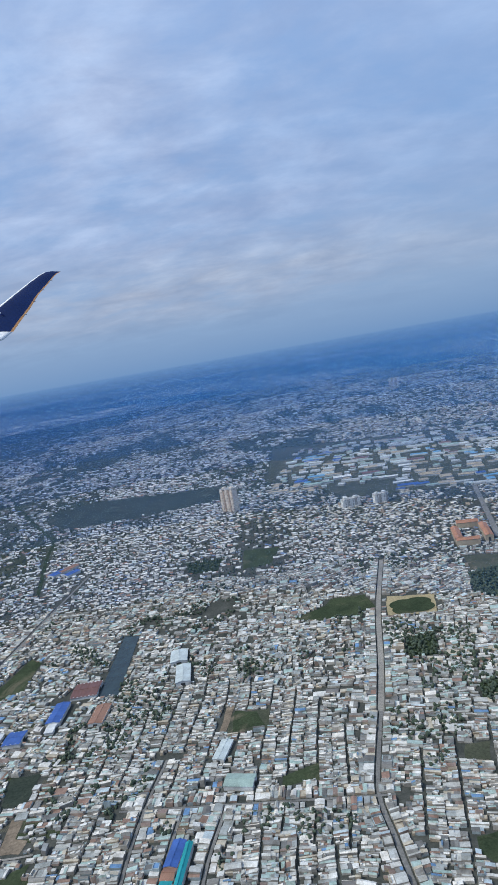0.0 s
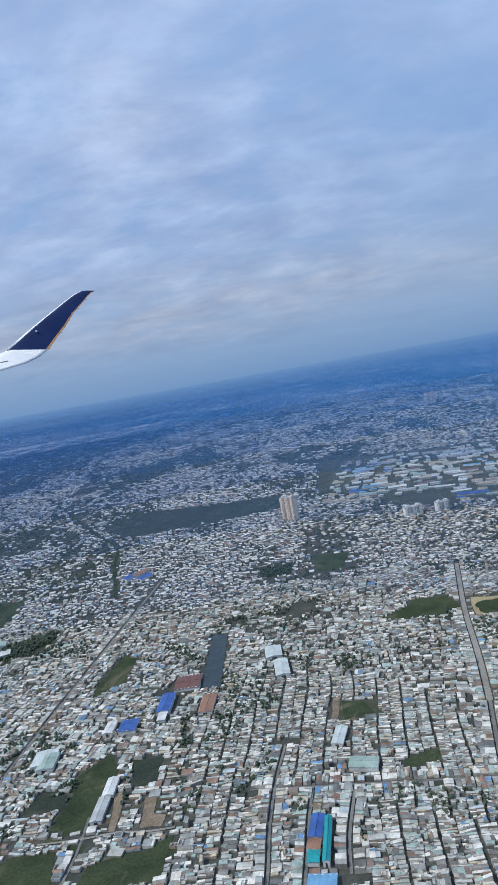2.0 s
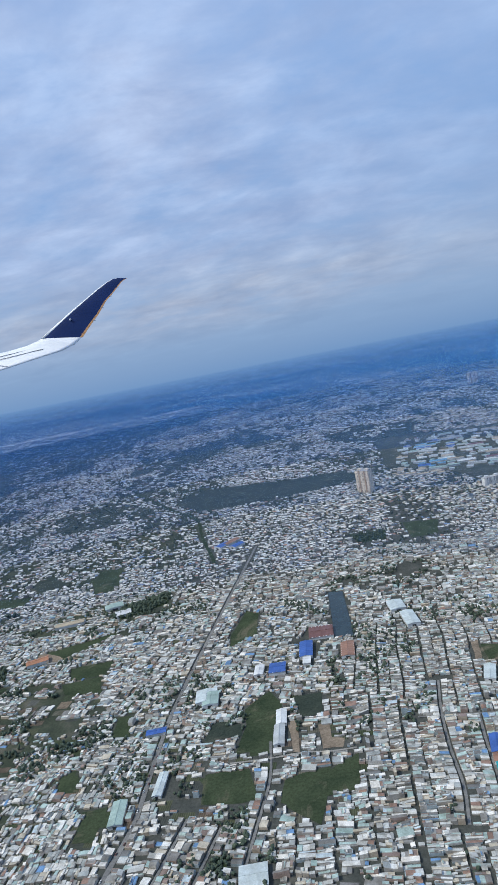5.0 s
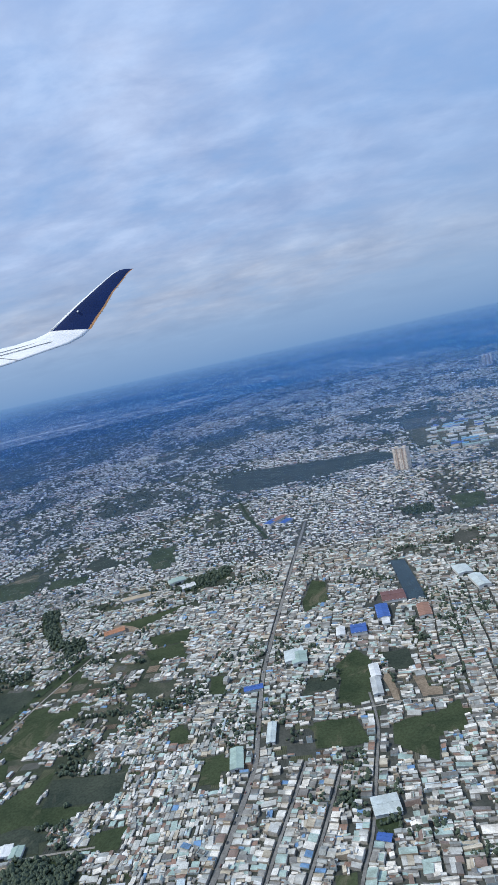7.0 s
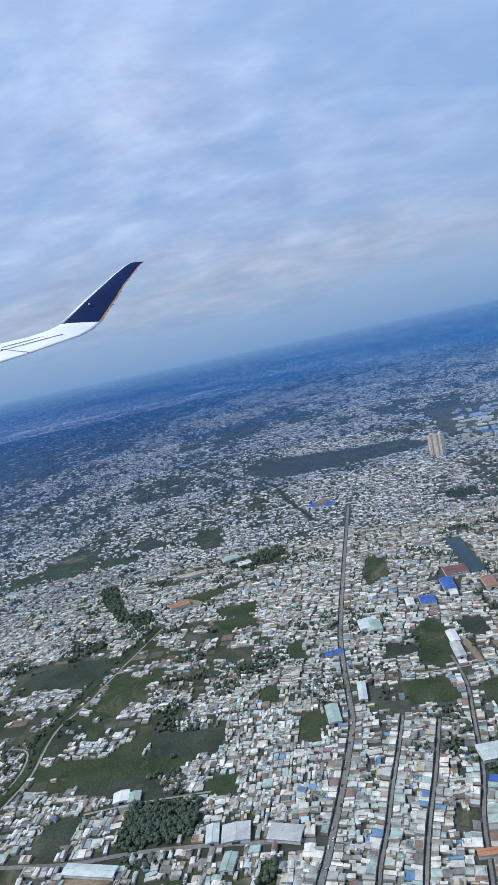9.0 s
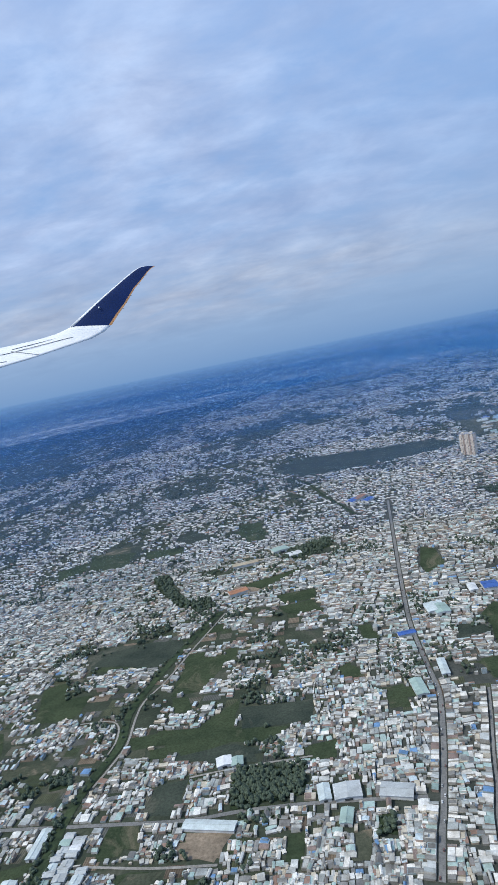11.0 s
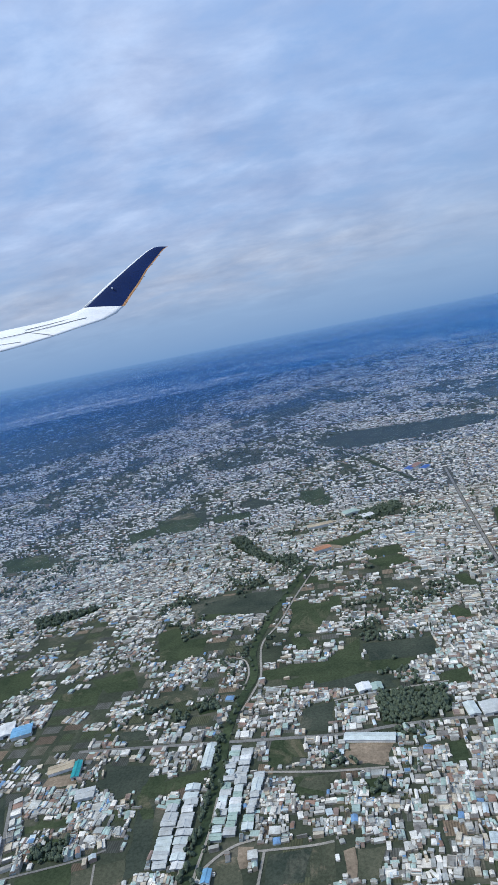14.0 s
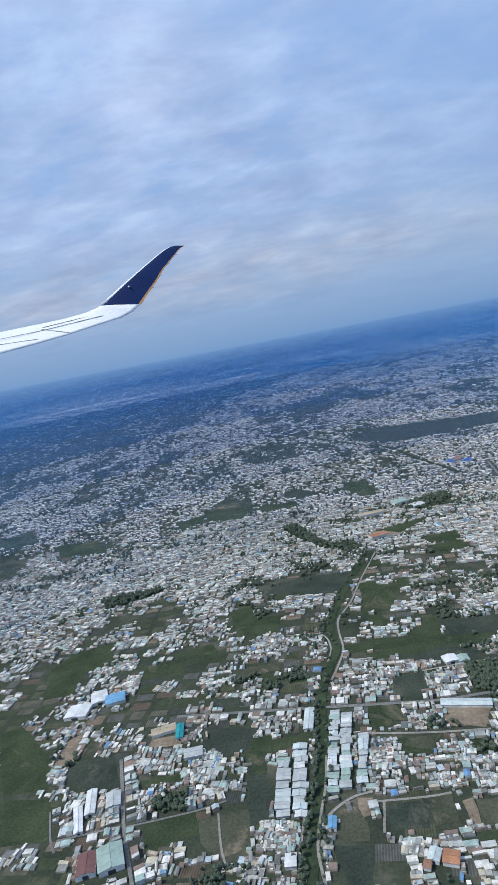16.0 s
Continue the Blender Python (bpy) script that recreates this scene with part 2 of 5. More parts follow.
M_WHITE = surface("white_render", mottled((0.58, 0.58, 0.57), (0.70, 0.70, 0.68), 0.08), 0.9)
M_CONCRETE = surface("grey_concrete", mottled((0.32, 0.32, 0.31), (0.46, 0.45, 0.43), 0.1), 0.9)
PAINT = {k: surface(k + "_sheet", ribbed(c), 0.5) for k, c in {
    "blue": (0.05, 0.12, 0.37), "teal": (0.02, 0.30, 0.33), "rust": (0.29, 0.16, 0.11), "sky": (0.16, 0.36, 0.56), "white": (0.66, 0.67, 0.67), "grey": (0.44, 0.46, 0.46),
    "sage": (0.32, 0.42, 0.38), "tan": (0.42, 0.35, 0.25), "maroon": (0.17, 0.085, 0.075), "orange": (0.42, 0.20, 0.11), "pale": (0.52, 0.58, 0.58)}.items()}

# ---- helpers for meshes ----


def mesh_ob(name, bm, mats, parent=None, label=""):
    me = bpy.data.meshes.new(name)
    bm.to_mesh(me)
    bm.free()
    for m in mats if isinstance(mats, (list, tuple)) else [mats]:
        me.materials.append(m)
    ob = new(name, me)
    if parent:
        ob.parent = parent
    if label:
        ob["label"] = label
    return ob


def part(name, bm, material, parent, label=""):
    return mesh_ob(name, bm, material, parent, label)


def box(bm, x0, x1, y0, y1, z0, z1, mat=0, bottom=False):
    v = [bm.verts.new(p) for p in ((x0, y0, z0), (x1, y0, z0), (x1, y1, z0), (x0, y1, z0), (x0, y0, z1), (x1, y0, z1), (x1, y1, z1), (x0, y1, z1))]
    quads = [(0, 1, 5, 4), (1, 2, 6, 5), (2, 3, 7, 6), (3, 0, 4, 7), (4, 5, 6, 7)] + ([(3, 2, 1, 0)] if bottom else [])
    for q in quads:
        bm.faces.new([v[i] for i in q]).material_index = mat
    return bm


def boxed(*a, **k):
    return box(bmesh.new(), *a, **k)


# ---- the plan: fields, water, roads ----
KEEP_OFF = []  # (corner array, kind) where no house stands
LEVEL = [0.04]
FIELD_WORDS = {"grass": ("green meadow between the houses", "field"), "marsh": ("flat dark green wet meadow", "field"), "dirt": ("rough dry grass plot", "field"),
               "earth": ("bare brown earth lot", "bare lot"), "wood": ("shaded ground under dense trees", "grove floor"), "plaza": ("sandy public square with a lawn", "square"), "pond": ("still dark rectangular pond", "pond")}


def inside(poly, x, y):
    poly = np.asarray(poly, float)
    hit = np.zeros(np.shape(x), bool)
    for (xa, ya), (xb, yb) in zip(poly, np.roll(poly, -1, 0)):
        if ya != yb:
            hit ^= ((ya > y) != (yb > y)) & (x < (xb - xa) * (y - ya) / (yb - ya) + xa)
    return hit


def field(kind, *corners):
    """A level plot with a wavering edge."""
    pts = []
    for a, b in zip(corners, corners[1:] + corners[:1]):
        a, b = Vector(a), Vector(b)
        n = max(2, int((b - a).length / 9))
        for i in range(n):
            p = a.lerp(b, i / n)
            w = 0 if kind == "pond" else 2.2
            pts.append((p.x + w * noise.noise((p.x * 0.09, p.y * 0.09, 3)), p.y + w * noise.noise((p.x * 0.09, p.y * 0.09, 8))))
    LEVEL[0] += 0.002
    bm = bmesh.new()
    bm.faces.new([bm.verts.new((x, y, LEVEL[0])) for x, y in pts])
    bmesh.ops.triangulate(bm, faces=bm.faces[:])
    bmesh.ops.recalc_face_normals(bm, faces=bm.faces[:])
    for f in bm.faces:
        if f.normal.z < 0:
            f.normal_flip()
    ob = mesh_ob(kind if kind == "pond" else "field", bm, FIELD_LOOK[kind])
    tagged(ob, *FIELD_WORDS[kind], kind="structure")
    KEEP_OFF.append((np.array(corners, float), kind))
    return ob


def ribbon(points, width, z, uneven=0.0):
    """A strip along a smooth line through the points."""
    p = [Vector(q) for q in points]
    p = [p[0] * 2 - p[1]] + p + [p[-1] * 2 - p[-2]]
    line = []
    for a, b, c, d in zip(p, p[1:], p[2:], p[3:]):
        n = max(3, int((c - b).length / 8))
        for i in range(n):
            s = i / n
            line.append(0.5 * (2 * b + (c - a) * s + (2 * a - 5 * b + 4 * c - d) * s * s + (3 * b - a - 3 * c + d) * s ** 3))
    line.append(p[-2])
    bm, last = bmesh.new(), None
    for i, q in enumerate(line):
        side = (line[min(i + 1, len(line) - 1)] - line[max(i - 1, 0)]).normalized().orthogonal() * width / 2
        e = 1 + uneven * noise.noise((q.x * 0.05, q.y * 0.05, 1))
        pair = [bm.verts.new((*(q + side * e), z)), bm.verts.new((*(q - side * e), z))]
        if last:
            f = bm.faces.new((last[0], last[1], pair[1], pair[0]))
            f.normal_update()
            if f.normal.z < 0:
                f.normal_flip()
        last = pair
    return bm, line


ROADS = []
ROAD_TOP = {}  # how high each kind of road lies


def way(kind, width, *points):
    LEVEL[0] += 0.004
    ROAD_TOP[kind] = LEVEL[0] + 0.03
    bm, line = ribbon(points, width, LEVEL[0] + 0.03, 0.25 if kind == "canal" else 0.08)
    if kind == "canal":
        ob = tagged(mesh_ob("canal", bm, FIELD_LOOK["canal"]), "weed-grown green canal between houses", "canal", kind="structure")
    elif kind == "channel":
        ob = tagged(mesh_ob("channel", bm, FIELD_LOOK["wood"]), "dark overgrown channel through the town", "canal", kind="structure")
    else:
        ob = tagged(mesh_ob("road", bm, M_DUST if kind in ("avenue", "river_path") else M_ASPHALT), "narrow paved road between houses" if kind != "main_road" else "long straight grey main road", "road", kind="structure")
    ROADS.append((np.array([tuple(q) for q in line]), width / 2 + (0.8 if kind != "canal" else 1.5), kind in ("main_road", "avenue", "lane", "cross_road")))
    return ob


field('grass', (-32, 812), (16, 802), (1, 738), (-35, 739))
field('grass', (13, 570), (63, 599), (91, 592), (93, 567), (39, 557))
field('plaza', (108, 586), (153, 573), (143, 533), (100, 544))
field('wood', (201, 608), (239, 615), (207, 541), (188, 560))
field('dirt', (-52, 429), (-19, 427), (-21, 403), (-50, 404))
field('grass', (-15, 351), (9, 358), (7, 343), (-17, 341))
field('dirt', (99, 351), (116, 349), (109, 334), (96, 338))
field('grass', (80, 282), (92, 283), (84, 260), (78, 271))
field('marsh', (-435, 1251), (-356, 1330), (-201, 1282), (-68, 1266), (-34, 1171), (-86, 1136), (-219, 1111), (-349, 1105), (-417, 1188))
field('wood', (-110, 795), (-61, 792), (-67, 747), (-104, 753))
field('wood', (104, 496), (129, 497), (119, 461), (97, 464))
field('wood', (134, 413), (152, 415), (143, 395), (129, 395))
field('dirt', (213, 657), (247, 648), (236, 608), (205, 611))
field('grass', (56, 604), (91, 600), (73, 554), (32, 566))
field('grass', (-492, 790), (-456, 828), (-437, 745), (-465, 739))
field('wood', (-418, 629), (-408, 660), (-352, 681), (-350, 648), (-395, 621))
field('earth', (-481, 556), (-462, 558), (-421, 532), (-452, 531))
field('wood', (-591, 635), (-570, 639), (-550, 579), (-522, 524), (-534, 519), (-566, 575))
field('grass', (-487, 824), (-452, 831), (-443, 731), (-469, 726))
field('marsh', (-706, 823), (-647, 832), (-635, 750), (-668, 721))
field('grass', (-628, 770), (-569, 763), (-565, 730), (-620, 731))
field('marsh', (-591, 814), (-570, 844), (-522, 788), (-562, 772))
field('grass', (-468, 558), (-407, 580), (-394, 582), (-442, 539))
field('grass', (-764, 745), (-722, 770), (-713, 728), (-745, 705))
field('wood', (-527, 533), (-505, 537), (-492, 505), (-515, 500))
field('grass', (-426, 511), (-383, 514), (-384, 487), (-416, 484))
field('dirt', (-720, 795), (-669, 826), (-647, 753), (-702, 756))
field('grass', (-562, 431), (-515, 440), (-537, 392), (-607, 400))
field('wood', (-802, 466), (-723, 477), (-745, 453), (-787, 438))
field('grass', (-955, 725), (-890, 726), (-849, 650), (-923, 664))
field('grass', (-725, 801), (-646, 778), (-651, 711), (-706, 726))
field('grass', (-508, 395), (-464, 392), (-490, 336), (-516, 333))
field('grass', (-634, 360), (-589, 358), (-594, 325), (-631, 325))
field('grass', (-1096, 821), (-1051, 862), (-1005, 776), (-1051, 748))
field('grass', (-811, 224), (-794, 228), (-756, 187), (-744, 152), (-769, 151), (-780, 158))
field('grass', (-774, 147), (-739, 143), (-726, 108), (-756, 108))
field('marsh', (-737, 177), (-705, 177), (-694, 146), (-718, 145), (-733, 158))
field('earth', (-748, 204), (-739, 210), (-735, 177), (-749, 171), (-750, 177))
field('grass', (-670, 111), (-640, 116), (-636, 99), (-665, 92))
field('grass', (-680, 148), (-653, 151), (-652, 145), (-679, 143))
field('earth', (-682, 190), (-661, 192), (-659, 181), (-683, 182))
field('marsh', (-644, 182), (-612, 183), (-611, 165), (-645, 174))
field('dirt', (-638, 110), (-608, 114), (-607, 87), (-620, 81), (-634, 94))
field('grass', (-612, 175), (-595, 178), (-600, 163), (-611, 156))
field('marsh', (-610, 154), (-600, 153), (-596, 126), (-597, 105), (-607, 98))
field('grass', (-529, 196), (-510, 195), (-516, 171), (-531, 169))
field('grass', (-516, 159), (-496, 157), (-499, 140), (-512, 145))
field('marsh', (-505, 226), (-483, 228), (-492, 197), (-509, 201))
field('marsh', (-496, 261), (-455, 257), (-424, 244), (-459, 242), (-498, 248))
field('wood', (-455, 224), (-427, 225), (-439, 191), (-453, 195))
field('earth', (-485, 174), (-451, 177), (-460, 158), (-480, 162))
field('marsh', (-530, 104), (-508, 104), (-512, 85), (-532, 86))
field('dirt', (-507, 107), (-495, 107), (-496, 82), (-509, 85))
field('earth', (-491, 101), (-485, 101), (-486, 84), (-491, 83))
field('dirt', (-484, 99), (-470, 100), (-476, 82), (-486, 82))
field('earth', (-546, 112), (-538, 111), (-540, 98), (-549, 97))
field('dirt', (-557, 105), (-548, 105), (-542, 94), (-543, 82), (-559, 82))
field('marsh', (-562, 80), (-541, 79), (-546, 54), (-555, 55), (-560, 70))
field('grass', (-489, 78), (-477, 79), (-480, 72), (-490, 70))
field('wood', (-659, 135), (-648, 135), (-644, 118), (-665, 120), (-669, 129))
field('grass', (-807, 314), (-792, 340), (-756, 352), (-746, 317), (-767, 298), (-767, 267), (-791, 265))
field('grass', (-710, 297), (-675, 302), (-673, 274), (-710, 274))
field('grass', (-517, 289), (-415, 269), (-430, 255), (-489, 265), (-515, 271))
field('marsh', (-644, 196), (-606, 187), (-610, 170), (-627, 160))
field('grass', (-614, 162), (-590, 174), (-569, 175), (-571, 167), (-604, 157), (-597, 139), (-604, 140))
field('grass', (-642, 381), (-622, 390), (-604, 323), (-629, 326))
field('grass', (-689, 313), (-652, 320), (-640, 287), (-668, 287))
field('dirt', (-631, 269), (-594, 273), (-591, 260), (-627, 253))
field('wood', (-590, 251), (-574, 257), (-568, 240), (-582, 237))
field('marsh', (-641, 229), (-623, 231), (-617, 217), (-638, 218))
field('dirt', (-533, 280), (-521, 280), (-521, 257), (-534, 260))
field('grass', (-518, 266), (-504, 266), (-504, 253), (-517, 255))
field('marsh', (-507, 223), (-486, 221), (-488, 200), (-507, 207))
field('grass', (-510, 284), (-485, 285), (-455, 313), (-459, 262), (-484, 256), (-507, 260))
field('marsh', (-454, 302), (-397, 297), (-400, 271), (-451, 274))
field('grass', (-404, 244), (-384, 246), (-387, 228), (-404, 229))
field('wood', (-452, 233), (-406, 226), (-407, 204), (-424, 196), (-442, 197), (-452, 211))
field('grass', (-526, 188), (-509, 192), (-505, 173), (-525, 179))
field('dirt', (-508, 157), (-488, 156), (-497, 143), (-513, 150))
field('earth', (-480, 181), (-456, 178), (-456, 160), (-476, 167))
field('grass', (-419, 170), (-409, 170), (-412, 149), (-421, 151))
field('dirt', (-383, 163), (-373, 165), (-377, 145), (-387, 145))
field('wood', (-368, 173), (-358, 173), (-361, 158), (-371, 160))
field('grass', (-343, 289), (-325, 292), (-333, 270), (-345, 270))
field('wood', (-473, 147), (-463, 147), (-460, 135), (-472, 135))
field('marsh', (-621, 441), (-595, 448), (-520, 440), (-518, 415), (-539, 389), (-577, 405), (-606, 409))
field('grass', (-511, 402), (-494, 406), (-489, 379), (-510, 381))
field('grass', (-507, 454), (-483, 462), (-479, 444), (-505, 437))
field('grass', (-474, 402), (-463, 403), (-462, 379), (-471, 378))
field('grass', (-539, 285), (-509, 284), (-507, 270), (-532, 269))
field('grass', (-500, 272), (-464, 287), (-460, 259), (-493, 253))
field('marsh', (-445, 296), (-403, 292), (-401, 276), (-439, 286))
field('marsh', (-489, 251), (-454, 252), (-441, 244), (-438, 235), (-465, 238))
field('wood', (-455, 222), (-414, 221), (-408, 199), (-424, 198), (-439, 196), (-448, 206))
field('marsh', (-506, 221), (-489, 222), (-485, 205), (-509, 203))
field('grass', (-513, 330), (-499, 330), (-494, 308), (-507, 308))
field('grass', (-375, 337), (-364, 342), (-363, 319), (-372, 321))
field('grass', (-350, 405), (-337, 405), (-337, 376), (-348, 375))
field('grass', (-345, 297), (-329, 299), (-330, 286), (-341, 286))
field('grass', (-341, 282), (-330, 280), (-330, 268), (-342, 271))
field('marsh', (-267, 376), (-255, 376), (-260, 351), (-271, 350))
field('grass', (-239, 376), (-216, 385), (-229, 332), (-247, 334))
field('grass', (-266, 316), (-237, 315), (-244, 285), (-266, 288))
field('grass', (-212, 300), (-183, 306), (-194, 275), (-216, 278))
field('grass', (-264, 187), (-252, 187), (-255, 175), (-263, 176))
field('wood', (-237, 220), (-223, 221), (-224, 210), (-237, 208))
field('wood', (-254, 244), (-245, 244), (-246, 234), (-256, 234))
field('grass', (-346, 380), (-347, 403), (-339, 405), (-333, 374))
field('grass', (-424, 479), (-388, 483), (-377, 452), (-415, 458))
field('grass', (-264, 530), (-250, 583), (-236, 571), (-238, 521), (-263, 501))
field('marsh', (-266, 371), (-245, 369), (-243, 353), (-261, 354))
field('grass', (-243, 388), (-223, 409), (-213, 389), (-221, 351), (-221, 329), (-236, 328), (-238, 349))
field('grass', (-270, 313), (-236, 316), (-230, 286), (-247, 285), (-258, 292))
field('grass', (-210, 291), (-200, 294), (-163, 315), (-167, 281), (-186, 280), (-192, 257), (-212, 275))
field('earth', (-187, 354), (-179, 354), (-179, 336), (-171, 333), (-171, 324), (-185, 325))
field('earth', (-209, 361), (-203, 363), (-201, 326), (-206, 327))
field('marsh', (-203, 397), (-181, 395), (-183, 367), (-199, 365))
field('grass', (-45, 432), (-29, 425), (-23, 407), (-47, 406))
field('earth', (-51, 437), (-45, 438), (-52, 406), (-57, 408))
field('grass', (-373, 333), (-361, 337), (-355, 319), (-366, 319))
field('grass', (-333, 293), (-325, 294), (-323, 280), (-331, 281))
field('pond', (-159, 601), (-143, 594), (-144, 483), (-162, 486))
way('main_road', 3.4, (-346, 126), (-338, 156), (-334, 168), (-330, 183), (-325, 201), (-319, 224), (-313, 250), (-307, 280), (-306, 313), (-305, 361), (-301, 419), (-280, 580), (-247, 820))
way('channel', 5, (-305, 773), (-315, 819), (-341, 927), (-364, 1049), (-390, 1095), (-457, 1221), (-589, 1487), (-744, 1802))
way('avenue', 4.6, (128, 688), (95, 562), (75, 468), (59, 400))
way('lane', 2.6, (59, 400), (49, 364), (39, 322), (40, 290), (41, 266), (43, 240))
way('cross_road', 3, (-668, 214), (-610, 207), (-570, 202), (-531, 197), (-480, 191), (-449, 192), (-418, 191), (-378, 187), (-339, 182))
way('works_road', 7, (438, 1327), (335, 935), (271, 698))
way('lane', 2.2, (-700, 173), (-691, 143), (-681, 109), (-666, 69))
way('lane', 1.6, (-721, 107), (-684, 112))
way('lane', 1.4, (-680, 111), (-639, 117), (-622, 122))
way('lane', 1.3, (-734, 131), (-725, 108), (-719, 98))
way('river_path', 1.2, (-626, 113), (-622, 89), (-618, 76))
way('river_path', 1.8, (-537, 167), (-495, 159), (-458, 155))
way('river_path', 1.5, (-532, 106), (-535, 85))
way('river_path', 1.6, (-536, 107), (-507, 106), (-495, 107))
way('river_path', 1.8, (-565, 99), (-557, 107), (-547, 113), (-537, 115))
way('lane', 1.8, (-314, 132), (-308, 159), (-300, 183), (-293, 209), (-282, 245), (-273, 277))
way('lane', 1.8, (-292, 130), (-286, 155), (-278, 182), (-266, 217), (-251, 266))
way('lane', 1.8, (-262, 126), (-257, 150), (-250, 181), (-240, 211), (-230, 260), (-222, 303), (-222, 342))
way('river_path', 1.6, (-484, 229), (-463, 231), (-438, 232), (-402, 232))
way('lane', 1.8, (-92, 386), (-100, 347), (-105, 308), (-107, 272), (-113, 242))
way('lane', 1.8, (-76, 341), (-81, 313), (-84, 289), (-87, 268), (-91, 238))
way('lane', 1.8, (-50, 334), (-60, 293), (-63, 267))
way('lane', 1.8, (-117, 344), (-44, 333), (9, 325), (48, 319))
way('river_path', 1.6, (-250, 324), (-224, 323), (-201, 324), (-179, 321), (-163, 321))
way('canal', 6.5, (-486, 491), (-501, 460), (-516, 421), (-533, 370), (-545, 325), (-545, 300), (-544, 275), (-552, 249), (-558, 225), (-561, 200), (-562, 167), (-565, 135), (-568, 110), (-571, 90), (-574, 70), (-575, 52))
way('river_path', 1.8, (-481, 486), (-495, 447), (-508, 410), (-523, 363), (-537, 333), (-539, 308), (-538, 277), (-545, 251), (-551, 234))
way('river_path', 1.5, (-561, 150), (-563, 125), (-567, 104), (-570, 82), (-569, 68), (-567, 55))
way('river_path', 1.5, (-574, 116), (-578, 90), (-580, 72), (-579, 56))
way('river_path', 1.5, (-586, 314), (-562, 312), (-551, 302), (-548, 281), (-552, 261))
field("dirt", (150, 990), (400, 930), (500, 1480), (60, 1620), (20, 1230), (100, 1130))


# ---- ground to the skyline, and the distance behind it ----
def make_ground():
    bm = bmesh.new()
    xs, ys = np.linspace(-7000, 7000, 36), np.linspace(-3000, 7000, 28)
    grid = [[bm.verts.new((x, y, 0)) for x in xs] for y in ys]
    for r, s in zip(grid, grid[1:]):
        for a, b, c, d in zip(r, r[1:], s[1:], s):
            bm.faces.new((a, b, c, d))
    tagged(mesh_ob("ground", bm, M_GROUND), "flat land of earth, grass and paving", "ground", kind="structure")


make_ground()
MID = Vector((-270, -100))


